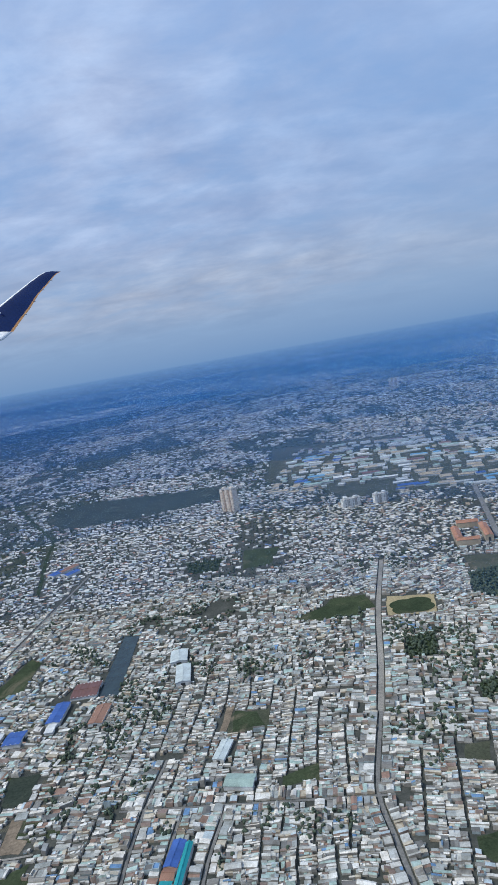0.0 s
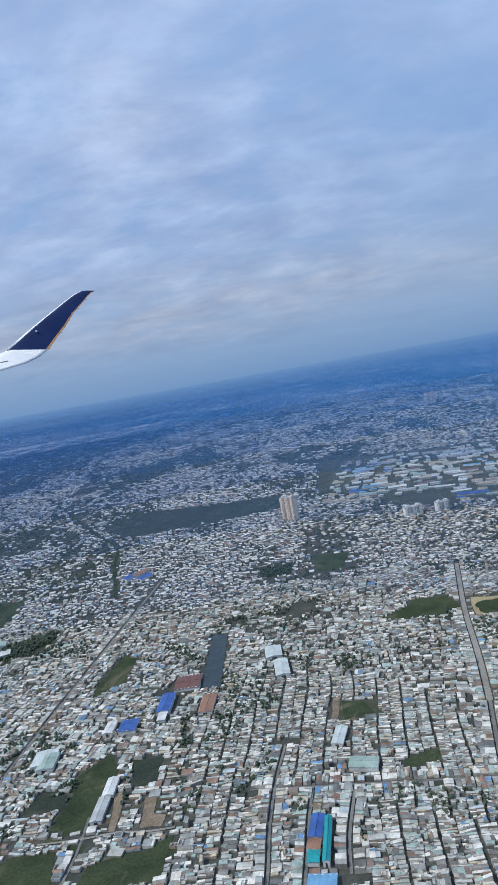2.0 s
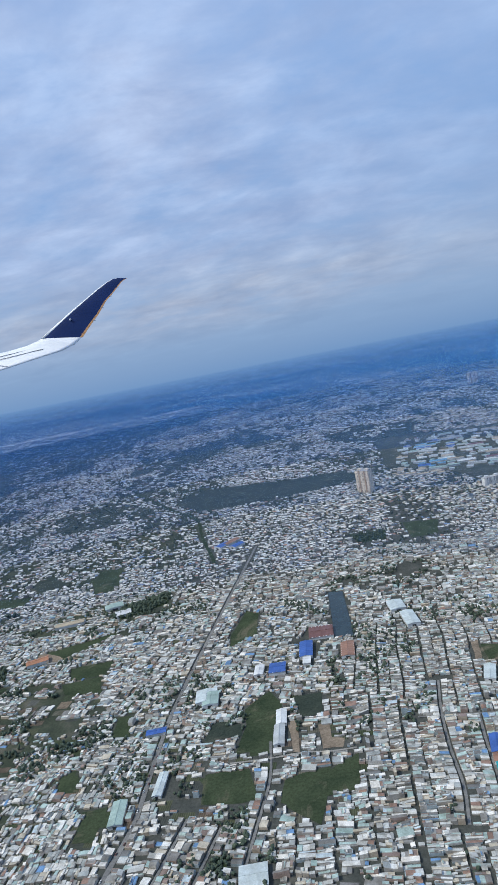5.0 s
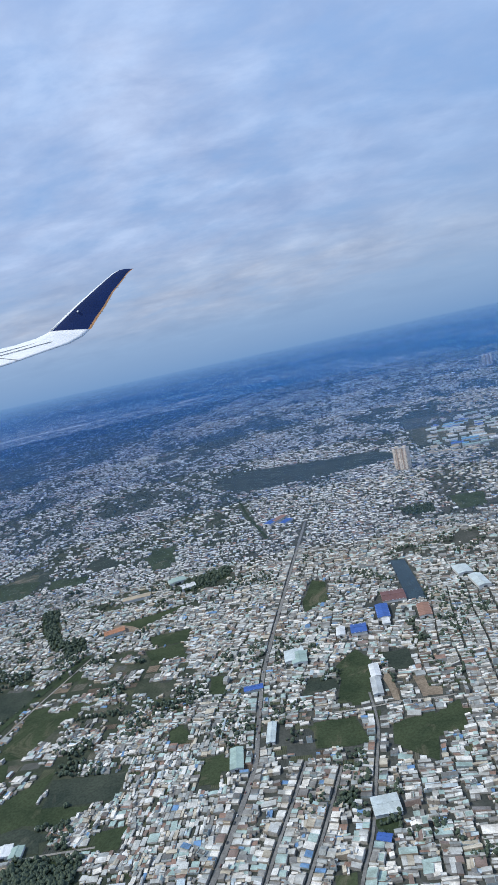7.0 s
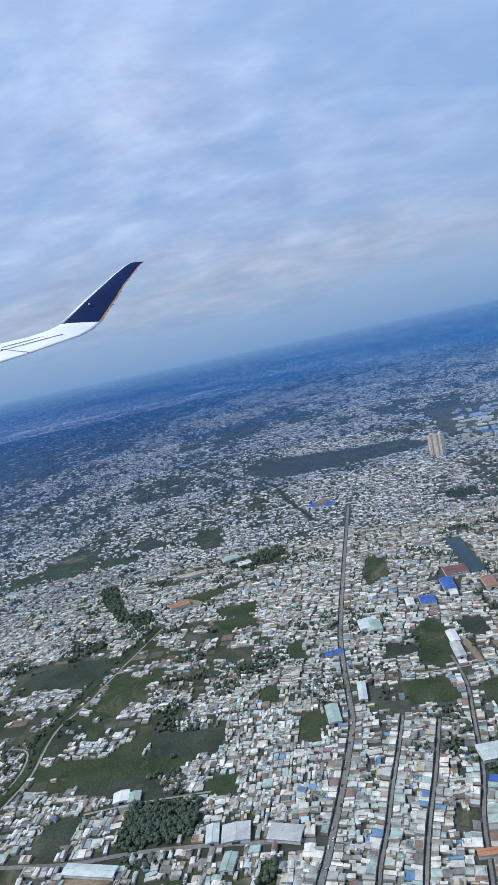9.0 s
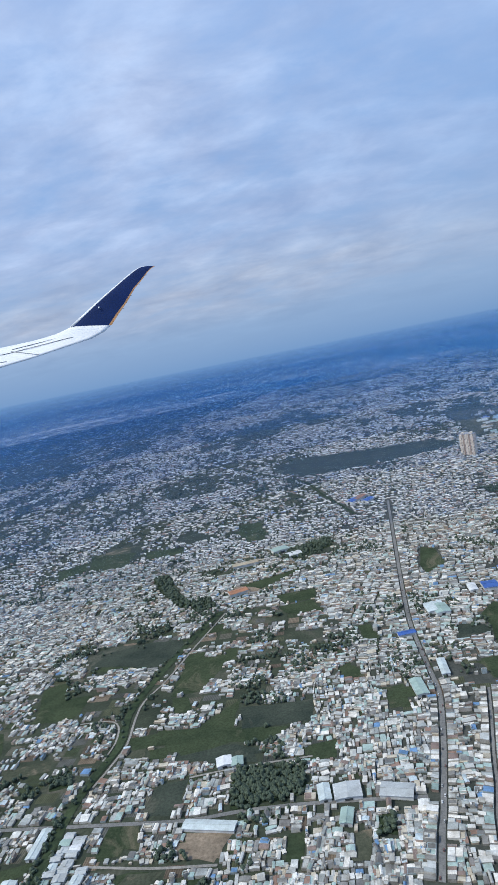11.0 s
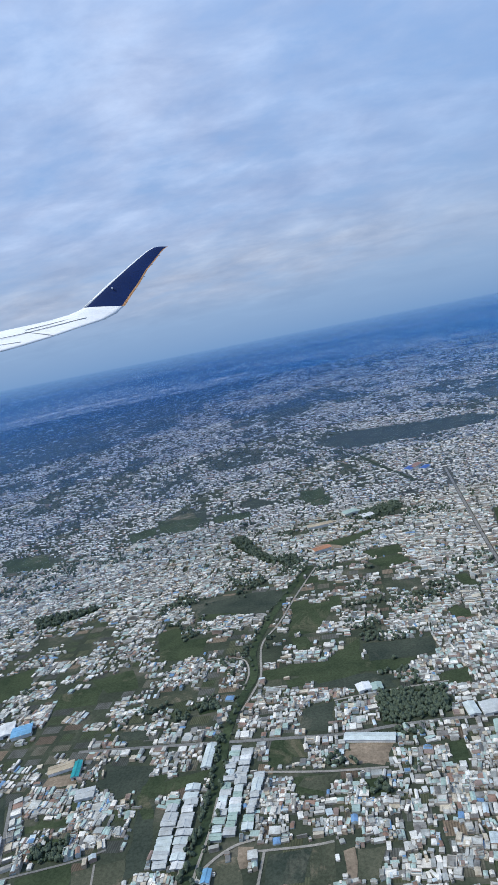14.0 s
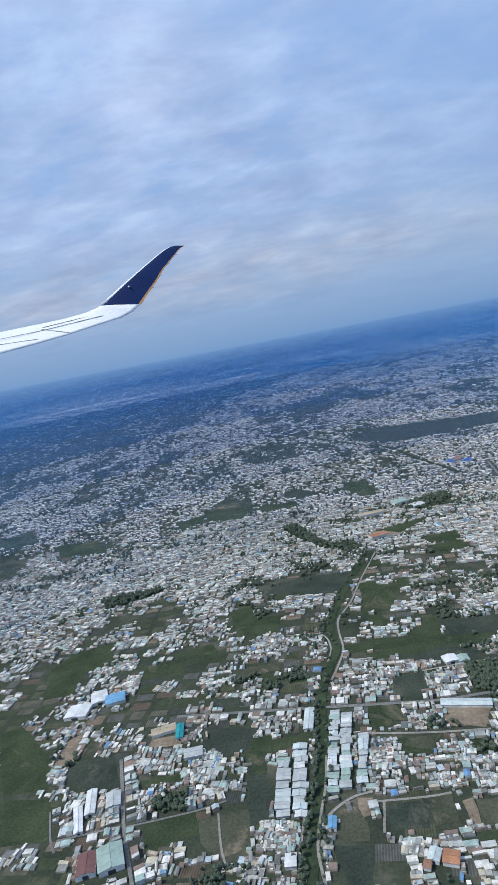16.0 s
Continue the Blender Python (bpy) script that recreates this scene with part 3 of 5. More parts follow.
def make_backdrop():
    mat = bpy.data.materials.new("distance")
    nt = nodes_of(mat)
    co = nt.nodes.new("ShaderNodeNewGeometry").outputs["Position"]
    xyz = nt.nodes.new("ShaderNodeSeparateXYZ")
    nt.links.new(co, xyz.inputs[0])
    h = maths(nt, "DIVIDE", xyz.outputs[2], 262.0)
    # distance haze painted in: blue that pales upward to the skyline's sky colour
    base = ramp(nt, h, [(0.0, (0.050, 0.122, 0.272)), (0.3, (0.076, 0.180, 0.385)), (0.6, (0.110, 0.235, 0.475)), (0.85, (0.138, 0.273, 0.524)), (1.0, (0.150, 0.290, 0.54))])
    # the far plain is laid out as it would lie on the ground beyond
    reach = maths(nt, "DIVIDE", 262.0, maths(nt, "MAXIMUM", maths(nt, "SUBTRACT", 268.0, xyz.outputs[2]), 8.0))
    land = nt.nodes.new("ShaderNodeVectorMath")
    land.operation = "SCALE"
    nt.links.new(co, land.inputs[0])
    nt.links.new(reach, land.inputs["Scale"])
    m = nt.nodes.new("ShaderNodeMapping")
    m.inputs["Scale"].default_value = (1, 1, 0)
    nt.links.new(land.outputs[0], m.inputs[0])
    towns = ramp(nt, noise_of(nt, m.outputs[0], 0.0006, 3.0, 0.6), [(0.44, (0, 0, 0)), (0.58, (1, 1, 1))])
    roofs = ramp(nt, noise_of(nt, m.outputs[0], 0.010, 4.0, 0.7), [(0.46, (0, 0, 0)), (0.60, (1, 1, 1))])
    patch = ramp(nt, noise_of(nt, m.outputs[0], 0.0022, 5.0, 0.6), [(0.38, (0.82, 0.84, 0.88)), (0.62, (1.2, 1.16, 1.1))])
    # roof specks fade upward into the painted haze
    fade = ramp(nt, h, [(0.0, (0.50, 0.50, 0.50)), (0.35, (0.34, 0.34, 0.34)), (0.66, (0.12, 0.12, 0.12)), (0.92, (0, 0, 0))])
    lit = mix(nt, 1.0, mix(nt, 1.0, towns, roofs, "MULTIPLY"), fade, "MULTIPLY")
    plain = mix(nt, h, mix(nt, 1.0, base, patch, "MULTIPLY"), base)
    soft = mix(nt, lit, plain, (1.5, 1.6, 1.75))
    # pale broken sandbanks along a far river, north-west
    wobble = maths(nt, "MULTIPLY", noise_of(nt, co, 0.0022, 2.0), 14.0)
    off = maths(nt, "ABSOLUTE", maths(nt, "SUBTRACT", xyz.outputs[2], maths(nt, "ADD", wobble, 36.0)))
    bank = ramp(nt, maths(nt, "DIVIDE", off, 14.0), [(0.20, (1, 1, 1)), (0.55, (0, 0, 0))])
    where = ramp(nt, maths(nt, "DIVIDE", maths(nt, "ADD", xyz.outputs[0], 2600.0), 2600.0), [(0.05, (0, 0, 0)), (0.2, (0.75, 0.75, 0.75)), (0.65, (0.75, 0.75, 0.75)), (0.8, (0, 0, 0))])
    broken = ramp(nt, noise_of(nt, co, 0.012, 3.0, 0.7), [(0.36, (0, 0, 0)), (0.50, (1, 1, 1))])
    soft = mix(nt, mix(nt, 1.0, mix(nt, 1.0, bank, where, "MULTIPLY"), broken, "MULTIPLY"), soft, (0.95, 1.05, 1.2))
    # the ring glows by itself; no lamp lights it
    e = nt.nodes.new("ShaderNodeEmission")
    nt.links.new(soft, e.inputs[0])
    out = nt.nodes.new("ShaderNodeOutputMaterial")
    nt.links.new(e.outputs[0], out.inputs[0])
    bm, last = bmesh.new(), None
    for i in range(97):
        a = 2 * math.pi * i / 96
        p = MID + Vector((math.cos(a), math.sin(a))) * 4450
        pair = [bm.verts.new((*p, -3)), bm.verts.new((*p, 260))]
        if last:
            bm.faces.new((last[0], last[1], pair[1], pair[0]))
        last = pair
    tagged(mesh_ob("backdrop", bm, mat), "far land backdrop below the skyline, blue haze painted in", "distance", kind="structure")


make_backdrop()


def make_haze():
    """Curved blue veil sheets stand in for haze over far town, below the eye."""
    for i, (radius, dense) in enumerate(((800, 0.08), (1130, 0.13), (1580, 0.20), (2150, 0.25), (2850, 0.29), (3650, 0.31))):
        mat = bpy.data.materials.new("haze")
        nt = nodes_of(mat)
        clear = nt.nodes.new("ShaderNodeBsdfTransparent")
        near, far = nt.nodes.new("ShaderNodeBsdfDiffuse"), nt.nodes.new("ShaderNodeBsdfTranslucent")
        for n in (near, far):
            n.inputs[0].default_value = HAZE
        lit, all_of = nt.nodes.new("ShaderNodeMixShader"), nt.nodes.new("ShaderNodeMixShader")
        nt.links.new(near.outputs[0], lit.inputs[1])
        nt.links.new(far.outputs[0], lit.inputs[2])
        # the sheet's opacity fades out towards its top
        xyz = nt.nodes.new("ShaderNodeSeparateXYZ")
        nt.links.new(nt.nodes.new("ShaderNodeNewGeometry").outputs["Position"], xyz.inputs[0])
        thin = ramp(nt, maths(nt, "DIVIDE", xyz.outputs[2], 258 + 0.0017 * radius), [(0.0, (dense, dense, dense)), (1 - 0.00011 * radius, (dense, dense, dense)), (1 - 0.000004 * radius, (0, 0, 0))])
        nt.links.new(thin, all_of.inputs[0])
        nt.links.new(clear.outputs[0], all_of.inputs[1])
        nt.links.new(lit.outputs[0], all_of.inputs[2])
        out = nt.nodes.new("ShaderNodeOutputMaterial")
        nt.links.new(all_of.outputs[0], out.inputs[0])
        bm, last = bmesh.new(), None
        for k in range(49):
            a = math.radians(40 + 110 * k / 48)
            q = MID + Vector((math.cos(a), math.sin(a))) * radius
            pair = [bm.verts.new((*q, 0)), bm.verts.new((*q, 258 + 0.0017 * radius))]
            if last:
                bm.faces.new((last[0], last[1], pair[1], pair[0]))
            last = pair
        tagged(mesh_ob("haze_bank", bm, mat), "curved see-through blue sheet standing in for haze", "haze", kind="structure")


# tint of the sheets: the haze colour put into their surface
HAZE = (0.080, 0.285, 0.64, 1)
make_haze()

# ---- the town ----
BLOCKED = []  # oriented rectangles of the larger buildings


def on_road(x, y, more=0.0, rows=0.0):
    """True on a road or the canal; rows keeps the lots beside it free as well."""
    bad = np.zeros(np.shape(x), bool)
    for line, half, lined in ROADS:
        half = half + more + (rows if lined else 0)
        lo, hi = line.min(0) - half - 6, line.max(0) + half + 6
        near = np.nonzero((x > lo[0]) & (x < hi[0]) & (y > lo[1]) & (y < hi[1]))[0]
        if len(near):
            d = np.full(len(near), 1e9)
            for a, b in zip(line[:-1], line[1:]):
                ab = b - a
                s = np.clip(((x[near] - a[0]) * ab[0] + (y[near] - a[1]) * ab[1]) / (ab @ ab), 0, 1)
                d = np.minimum(d, np.hypot(x[near] - a[0] - s * ab[0], y[near] - a[1] - s * ab[1]))
            bad[near] |= d < half
    return bad


def blocked(x, y, rows=0.0):
    bad = np.zeros(np.shape(x), bool)
    for poly, kind in KEEP_OFF:
        lo, hi = poly.min(0), poly.max(0)
        near = (x > lo[0]) & (x < hi[0]) & (y > lo[1]) & (y < hi[1])
        if near.any():
            bad[near] |= inside(poly, x[near], y[near])
    bad |= on_road(x, y, 0.0, rows)
    for cx, cy, w, l, turn in BLOCKED:
        c, s = math.cos(turn), math.sin(turn)
        u, v = (x - cx) * c + (y - cy) * s, -(x - cx) * s + (y - cy) * c
        bad |= (abs(u) < w / 2 + 0.8) & (abs(v) < l / 2 + 1.8)
    return bad


def value_noise(x, y, size, seed):
    """Smooth noise from 0 to 1 on a lattice of that size."""
    table = np.random.default_rng(seed).random((256, 256))
    u, v = x / size, y / size
    i, j = np.floor(u).astype(int), np.floor(v).astype(int)
    f, g = u - i, v - j
    f, g = f * f * (3 - 2 * f), g * g * (3 - 2 * g)
    at = lambda a, b: table[a % 256, b % 256]
    return (at(i, j) * (1 - f) + at(i + 1, j) * f) * (1 - g) + (at(i, j + 1) * (1 - f) + at(i + 1, j + 1) * f) * g


def ridge(x, y, seed):
    return 0.36 * value_noise(x, y, 130, seed) + 0.36 * value_noise(x, y, 48, seed + 1) + 0.28 * value_noise(x, y, 17, seed + 2)


def density(x, y):
    """How much of the land is built on, from 0 to 1."""
    d = np.where(y > 1230, 0.76, 0.95)
    # open land between the quarters
    gap = 0.55 * value_noise(x, y, 210, 41) + 0.45 * value_noise(x, y, 95, 42)
    d = d - 0.46 * np.clip((gap - 0.50) / 0.16, 0, 1) * np.clip((y - 440) / 220, 0, 1) * np.clip(np.maximum((-330 - x) / 120, (y - 820) / 160), 0, 1)
    d = d + 0.13 * np.clip((x + 150) / 40, 0, 1) * np.clip((460 - y) / 60, 0, 1)
    west = np.clip((-345 - x + 0.10 * y) / 90, 0, 1) * np.clip((560 - y) / 90, 0, 1)
    d = d - 0.50 * west + 0.13 * west * (np.hypot((x + 430) / 110, (y - 140) / 75) < 1)
    d = d - 0.29 * np.clip((-120 - x) / 60, 0, 1) * np.clip((y - 230) / 60, 0, 1) * np.clip((560 - y) / 60, 0, 1) * (1 - west)
    outer = np.clip((-560 - x) / 200, 0, 1) * np.clip((y - 480) / 100, 0, 1)
    d = d - 0.32 * outer * np.clip((1050 - y) / 200, 0.25, 1)
    d = d - 0.10 * np.clip((y - 1600) / 1500, 0, 1)
    d = np.where((np.hypot((x + 640) / 190, (y - 560) / 95) < 1) | (np.hypot((x + 910) / 130, (y - 420) / 105) < 1), 0.80, d)
    return d


def street_turn(x, y):
    """The way the lanes run, in radians from north."""
    if x < -350 and y < 330:
        return -0.10 + math.pi / 2
    if x < -440:
        return -0.10
    if x < -220:
        return -0.29 if y < 300 else -0.14
    return -0.10 if x < 10 else -0.21


# the way of the flight, and the side that it looks to
ALONG, ACROSS = Vector((-0.939, -0.344)), Vector((-0.344, 0.939))


SIZE = 165.0  # of a district


def nearest(x, y, sx, sy):
    """The number of the district centre that lies nearest; the centres stand one in each cell of a grid."""
    ni, nj = sx.shape
    ci, cj = np.floor(x / SIZE).astype(int) + 19, np.floor(y / SIZE).astype(int) + 2
    best, which = np.full(len(x), 1e18), np.zeros(len(x), int)
    for di in range(-2, 3):
        for dj in range(-2, 3):
            i, j = np.clip(ci + di, 0, ni - 1), np.clip(cj + dj, 0, nj - 1)
            d = (x - sx[i, j]) ** 2 + (y - sy[i, j]) ** 2
            which = np.where(d < best, i * nj + j, which)
            best = np.minimum(best, d)
    return which


def town_edge(x, y):
    """True where the far town gives way to the empty plain."""
    wobble = 260 * (value_noise(x, y, 210, 57) - 0.5) + 120 * (value_noise(x, y, 70, 58) - 0.5)
    west = np.interp(y, [0, 1000, 1400, 1900, 2530, 4060, 4400], [-3000, -2300, -1560, -1340, -1000, -520, -330])
    return (x + wobble < west) | (y + 0.10 * (x - 200) + 1.6 * wobble > 4230)


def houses():
    """Rows of narrow lots along lanes, district by district: x, y, half depth, half width, turn, height."""
    r = np.random.default_rng(11)
    sx, sy = np.zeros((33, 9)), np.zeros((33, 9))
    info = []
    for i in range(33):
        for j in range(9):
            sx[i, j], sy[i, j] = (i - 19 + r.uniform(0.1, 0.9)) * SIZE, (j - 2 + r.uniform(0.1, 0.9)) * SIZE
            odd = r.normal(0, 0.05 if sy[i, j] < 450 else 0.14) + (0.45 if r.random() < 0.12 and sy[i, j] > 450 else 0.0)
            west = sx[i, j] < -350 and sy[i, j] < 330
            info.append((sx[i, j], sy[i, j], street_turn(sx[i, j], sy[i, j]) + odd, r.uniform(5.5, 7.5) if west else r.uniform(7.5, 10.5), r.uniform(1.5, 2.3), west))
    rows = []
    for k, (cx, cy, turn, deep, lane, west) in enumerate(info):
        if abs(cx - MID.x) > 480 + 0.62 * (cy + 100) or cx * ACROSS.x + cy * ACROSS.y < 40:
            continue
        lane *= 1.0 if cy < 420 else 0.45
        pitch, half = 2 * deep + lane, 1.25 * SIZE
        for u in np.arange(-half, half, pitch) + r.uniform(0, pitch):
            for side in (-1, 1):
                wide = 0.88 if west else 0.64 if cy < 420 and cx > -150 else 0.86 if cy < 420 else 1.0
                along = -half + np.cumsum(wide * r.choice([1.8, 2.3, 2.8, 3.6, 5.0, 7.5], 220, p=[0.14, 0.26, 0.26, 0.18, 0.1, 0.06]))
                wid = np.diff(np.append(along, along[-1] + 2.6))
                mid = along + wid / 2
                ok = np.abs(mid) < half
                mid, wid = mid[ok], wid[ok]
                n = len(mid)
                jog = r.normal(0, 0.25 if cy < 420 and cx > -120 else 0.8, n)
                cut = np.where(r.random(n) < 0.8, r.uniform(0.25, 0.6, n), 1.0)
                lot = deep * r.choice([0.99, 0.93, 0.8, 0.6], n, p=[0.6, 0.25, 0.10, 0.05])
                tall = r.choice([1.2, 1.5, 1.9, 2.4, 3.0, 4.2], n, p=[0.30, 0.28, 0.22, 0.12, 0.06, 0.02]) * (0.8 if west else 1.0)
                lean = turn + r.normal(0, 0.03 if cx > -120 else 0.06, n) + np.where(r.random(n) < 0.08, r.normal(0, 0.15, n), 0)
                # two or three roofs in line from the lane inwards
                second = np.where(r.random(n) < (0.7 if not west else 0.0), cut + (1 - cut) * r.uniform(0.35, 0.65, n), 1.0)
                for front, begin, end in ((True, 0 * cut, cut), (False, cut, second), (False, second, 0 * cut + 1)):
                    d = lot * (end - begin)
                    use = d > 0.8
                    start = lane / 2 + lot * begin
                    cu = u + lane / 2 + side * (start + d / 2) + jog
                    x = cx + cu * math.cos(turn) - mid * math.sin(turn)
                    y = cy + cu * math.sin(turn) + mid * math.cos(turn)
                    h = (tall if front else tall * r.uniform(0.5, 1.05, n)) * r.uniform(0.9, 1.1, n)
                    w = wid * r.choice([0.7, 0.86, 0.94, 1.0], n)
                    rows.append(np.stack([x, y, d / 2 * 0.985, w / 2, lean + (math.pi if side < 0 else 0), np.maximum(h, 1.0), np.full(n, k), np.ones(n)], 1)[use])
    a = np.concatenate(rows)
    # lanes wander, more so in the older quarters
    loose = 1.5 + 6.5 * np.clip(np.maximum((a[:, 1] - 420) / 150, (-330 - a[:, 0]) / 80), 0, 1)
    a[:, 0] += loose * (value_noise(a[:, 0], a[:, 1], 55, 71) - 0.5) * 2
    a[:, 1] += loose * (value_noise(a[:, 0], a[:, 1], 55, 72) - 0.5) * 2
    a[:, 4] += r.normal(0, 1, len(a)) * 0.016 * loose
    a = a[(a[:, 0] * ACROSS.x + a[:, 1] * ACROSS.y > 196) & (np.abs(a[:, 0] - MID.x) < 330 + 0.60 * (a[:, 1] + 100)) & (a[:, 1] + 60 * value_noise(a[:, 0], a[:, 1], 60, 73) < FAR_FROM + 30)]
    a = a[nearest(a[:, 0], a[:, 1], sx, sy) == a[:, 6].astype(int)]
    x, y = a[:, 0], a[:, 1]
    keep = ridge(x, y, 21) * 0.84 + r.random(len(a)) * 0.16 < 0.22 + density(x, y) * 0.52
    keep &= r.random(len(a)) > 0.08 + 0.12 * np.clip((y - 300) / 200, 0, 1)
    for s in (-1, 0, 1):
        keep &= ~blocked(x + s * a[:, 2] * np.cos(a[:, 4]), y + s * a[:, 2] * np.sin(a[:, 4]), 6.0)
    return np.concatenate([a[keep][:, [0, 1, 2, 3, 4, 5, 7]], roadside(r), scattered(r)])


FAR_FROM = 690.0


# open land inside the far town, thinly built
THIN = [((-733, 1299), (-685, 1319), (-620, 1346), (-497, 1242), (-477, 1149), (-575, 1120), (-664, 1118)), ((-58, 1981), (126, 1952), (225, 1804), (129, 1524), (11, 1561), (-47, 1758)), ((-715, 2192), (-439, 2306), (-202, 2178), (-156, 1976), (-395, 1874), (-669, 1757))]


def far_town():
    """The town farther off: broader buildings in clusters, and the groves between them."""
    r = np.random.default_rng(12)
    rows, y = [], FAR_FROM - 30
    while y < 4400:
        s = 4.0 * (y + 100) / 790
        w = 330 + 0.62 * (y + 100)
        n = int(2 * w / s)
        rows.append(np.column_stack([MID.x - w + s * (np.arange(n) + r.uniform(-0.4, 0.4, n)), y + s * r.uniform(-0.9, 0.9, n), np.full(n, s)]))
        y += 1.75 * s
    p = np.concatenate(rows)
    p = p[p[:, 1] + 60 * value_noise(p[:, 0], p[:, 1], 60, 73) >= FAR_FROM + 30]
    x, y, s = p.T
    n = len(p)
    away = np.clip((y - 700) / 1500, 0, 1)
    f = 0.30 * value_noise(x, 0.42 * y, 30, 61) + 0.40 * value_noise(x, 0.42 * y, 75, 62) + 0.30 * (value_noise(x, 0.42 * y, 170, 63) * away + value_noise(x, y, 16, 64) * (1 - away))
    f = 0.70 * f + 0.30 * r.random(n)
    limit = 0.570 - 0.050 * away
    for poly in THIN:
        limit = limit - 0.17 * inside(poly, x, y)
    free = ~blocked(x, y, 4.0) & ~blocked(x - 0.4 * s, y, 0.0) & ~blocked(x + 0.4 * s, y, 0.0)
    edge = town_edge(x, y)
    limit = limit - 0.05 * np.clip((-600 - x) / 300, 0, 1) * np.clip((y - 800) / 300, 0, 1)
    built = (f < limit) & free & (~edge | (r.random(n) < 0.13))
    turn = 0.12 + 0.9 * (value_noise(x, y, 240, 65) - 0.5) + r.normal(0, 0.10, n) + np.where(r.random(n) < 0.2, math.pi / 2, 0)
    g = np.sqrt(s / 4.6)
    h = g * r.choice([1.1, 1.4, 1.8, 2.4, 3.4, 5.5], n, p=[0.28, 0.28, 0.22, 0.14, 0.06, 0.02])
    a = np.column_stack([x, y, s * r.choice([0.28, 0.42, 0.55, 0.8], n, p=[0.3, 0.35, 0.25, 0.1]), s * r.uniform(0.3, 0.85, n), turn, h, np.ones(n)])[built]
    green = free & ~built & (r.random(n) < np.where(edge, 0.0, 0.42))
    green |= free & built & (r.random(n) < 0.16)
    b = np.column_stack([x + s * r.uniform(-0.5, 0.5, n), y - s * r.uniform(0.2, 0.7, n), s * r.uniform(0.25, 0.55, n), s * r.uniform(0.2, 0.5, n), r.uniform(0, 6.28, n), g * r.uniform(1.1, 2.2, n)])[green]
    return a, b


def scattered(r):
    """Single houses among the gardens of the west."""
    rows = []
    for i in range(640):
        cx, cy = -340 - 800 * r.random(), 20 + 560 * r.random()
        turn = -0.12 + r.normal(0, 0.10) + (math.pi / 2 if r.random() < 0.75 else 0)
        deep, many, s = r.uniform(1.7, 3.4), r.integers(3, 9), 0.0
        for k in range(many * r.integers(1, 4)):
            w, d = r.choice([0.8, 1.1, 1.4, 1.9, 2.8], p=[0.22, 0.3, 0.26, 0.15, 0.07]), deep * r.uniform(0.8, 1.1)
            if k % many == 0:
                s = r.normal(0, 1.5)
            s += w
            off = r.normal(0, 0.5) + (k // many) * (2 * deep + r.uniform(0.2, 0.5))
            rows.append((cx + off * math.cos(turn) - s * math.sin(turn), cy + off * math.sin(turn) + s * math.cos(turn), d, w * 0.96, turn + r.normal(0, 0.05), r.choice([0.9, 1.2, 1.5, 2.1], p=[0.4, 0.35, 0.18, 0.07]), 1.0))
            s += w + (r.uniform(0.3, 3) if r.random() < 0.25 else 0.05)
    a = np.array(rows)
    x, y = a[:, 0], a[:, 1]
    ok = (x * ACROSS.x + y * ACROSS.y > 196) & ~blocked(x, y, 7.0) & ~blocked(x + a[:, 2] * np.cos(a[:, 4]), y + a[:, 2] * np.sin(a[:, 4]))
    return a[ok]


def roadside(r):
    """Lots in a row along both sides of the roads."""
    rows = []
    for line, half, lined in ROADS:
        if not lined:
            continue
        for side in (-1, 1):
            for a, b in zip(line[:-1], line[1:]):
                ab = b - a
                long = math.hypot(*ab)
                turn = math.atan2(ab[1], ab[0]) - side * math.pi / 2
                s = r.uniform(0, 1)
                while s < long - 1:
                    w = min(r.choice([2.2, 2.8, 3.5, 4.4, 6.0]), long - s)
                    d = r.uniform(3.5, 6.5)
                    out = np.array((math.cos(turn), math.sin(turn)))
                    q = a + ab * (s + w / 2) / long
                    tall = r.choice([1.3, 1.7, 2.2, 2.8, 3.6], p=[0.22, 0.3, 0.28, 0.14, 0.06])
                    if r.random() < 0.95:
                        rows.append((*(q + out * (half + 0.2 + d / 2)), d / 2, w / 2 * 0.97, turn + math.pi + r.normal(0, 0.02), tall * r.uniform(0.9, 1.1), 1.0))
                    # a second roof behind, on the same lot
                    e = r.uniform(2.5, 5.0)
                    if r.random() < 0.85:
                        rows.append((*(q + out * (half + 0.4 + d + e / 2)), e / 2, w / 2 * r.uniform(0.8, 1.0), turn + math.pi + r.normal(0, 0.04), tall * r.uniform(0.55, 0.95), 1.0))
                    s += w
    a = np.array(rows)
    ok = (a[:, 0] * ACROSS.x + a[:, 1] * ACROSS.y > 196) & (np.abs(a[:, 0] - MID.x) < 330 + 0.60 * (a[:, 1] + 100)) & (a[:, 1] < FAR_FROM + 20)
    for s in (-1, 0, 1):
        ok &= ~blocked(a[:, 0] + s * a[:, 2] * np.cos(a[:, 4]), a[:, 1] + s * a[:, 2] * np.sin(a[:, 4]))
    ok &= r.random(len(a)) < 0.25 + 0.8 * density(a[:, 0], a[:, 1])
    return a[ok]


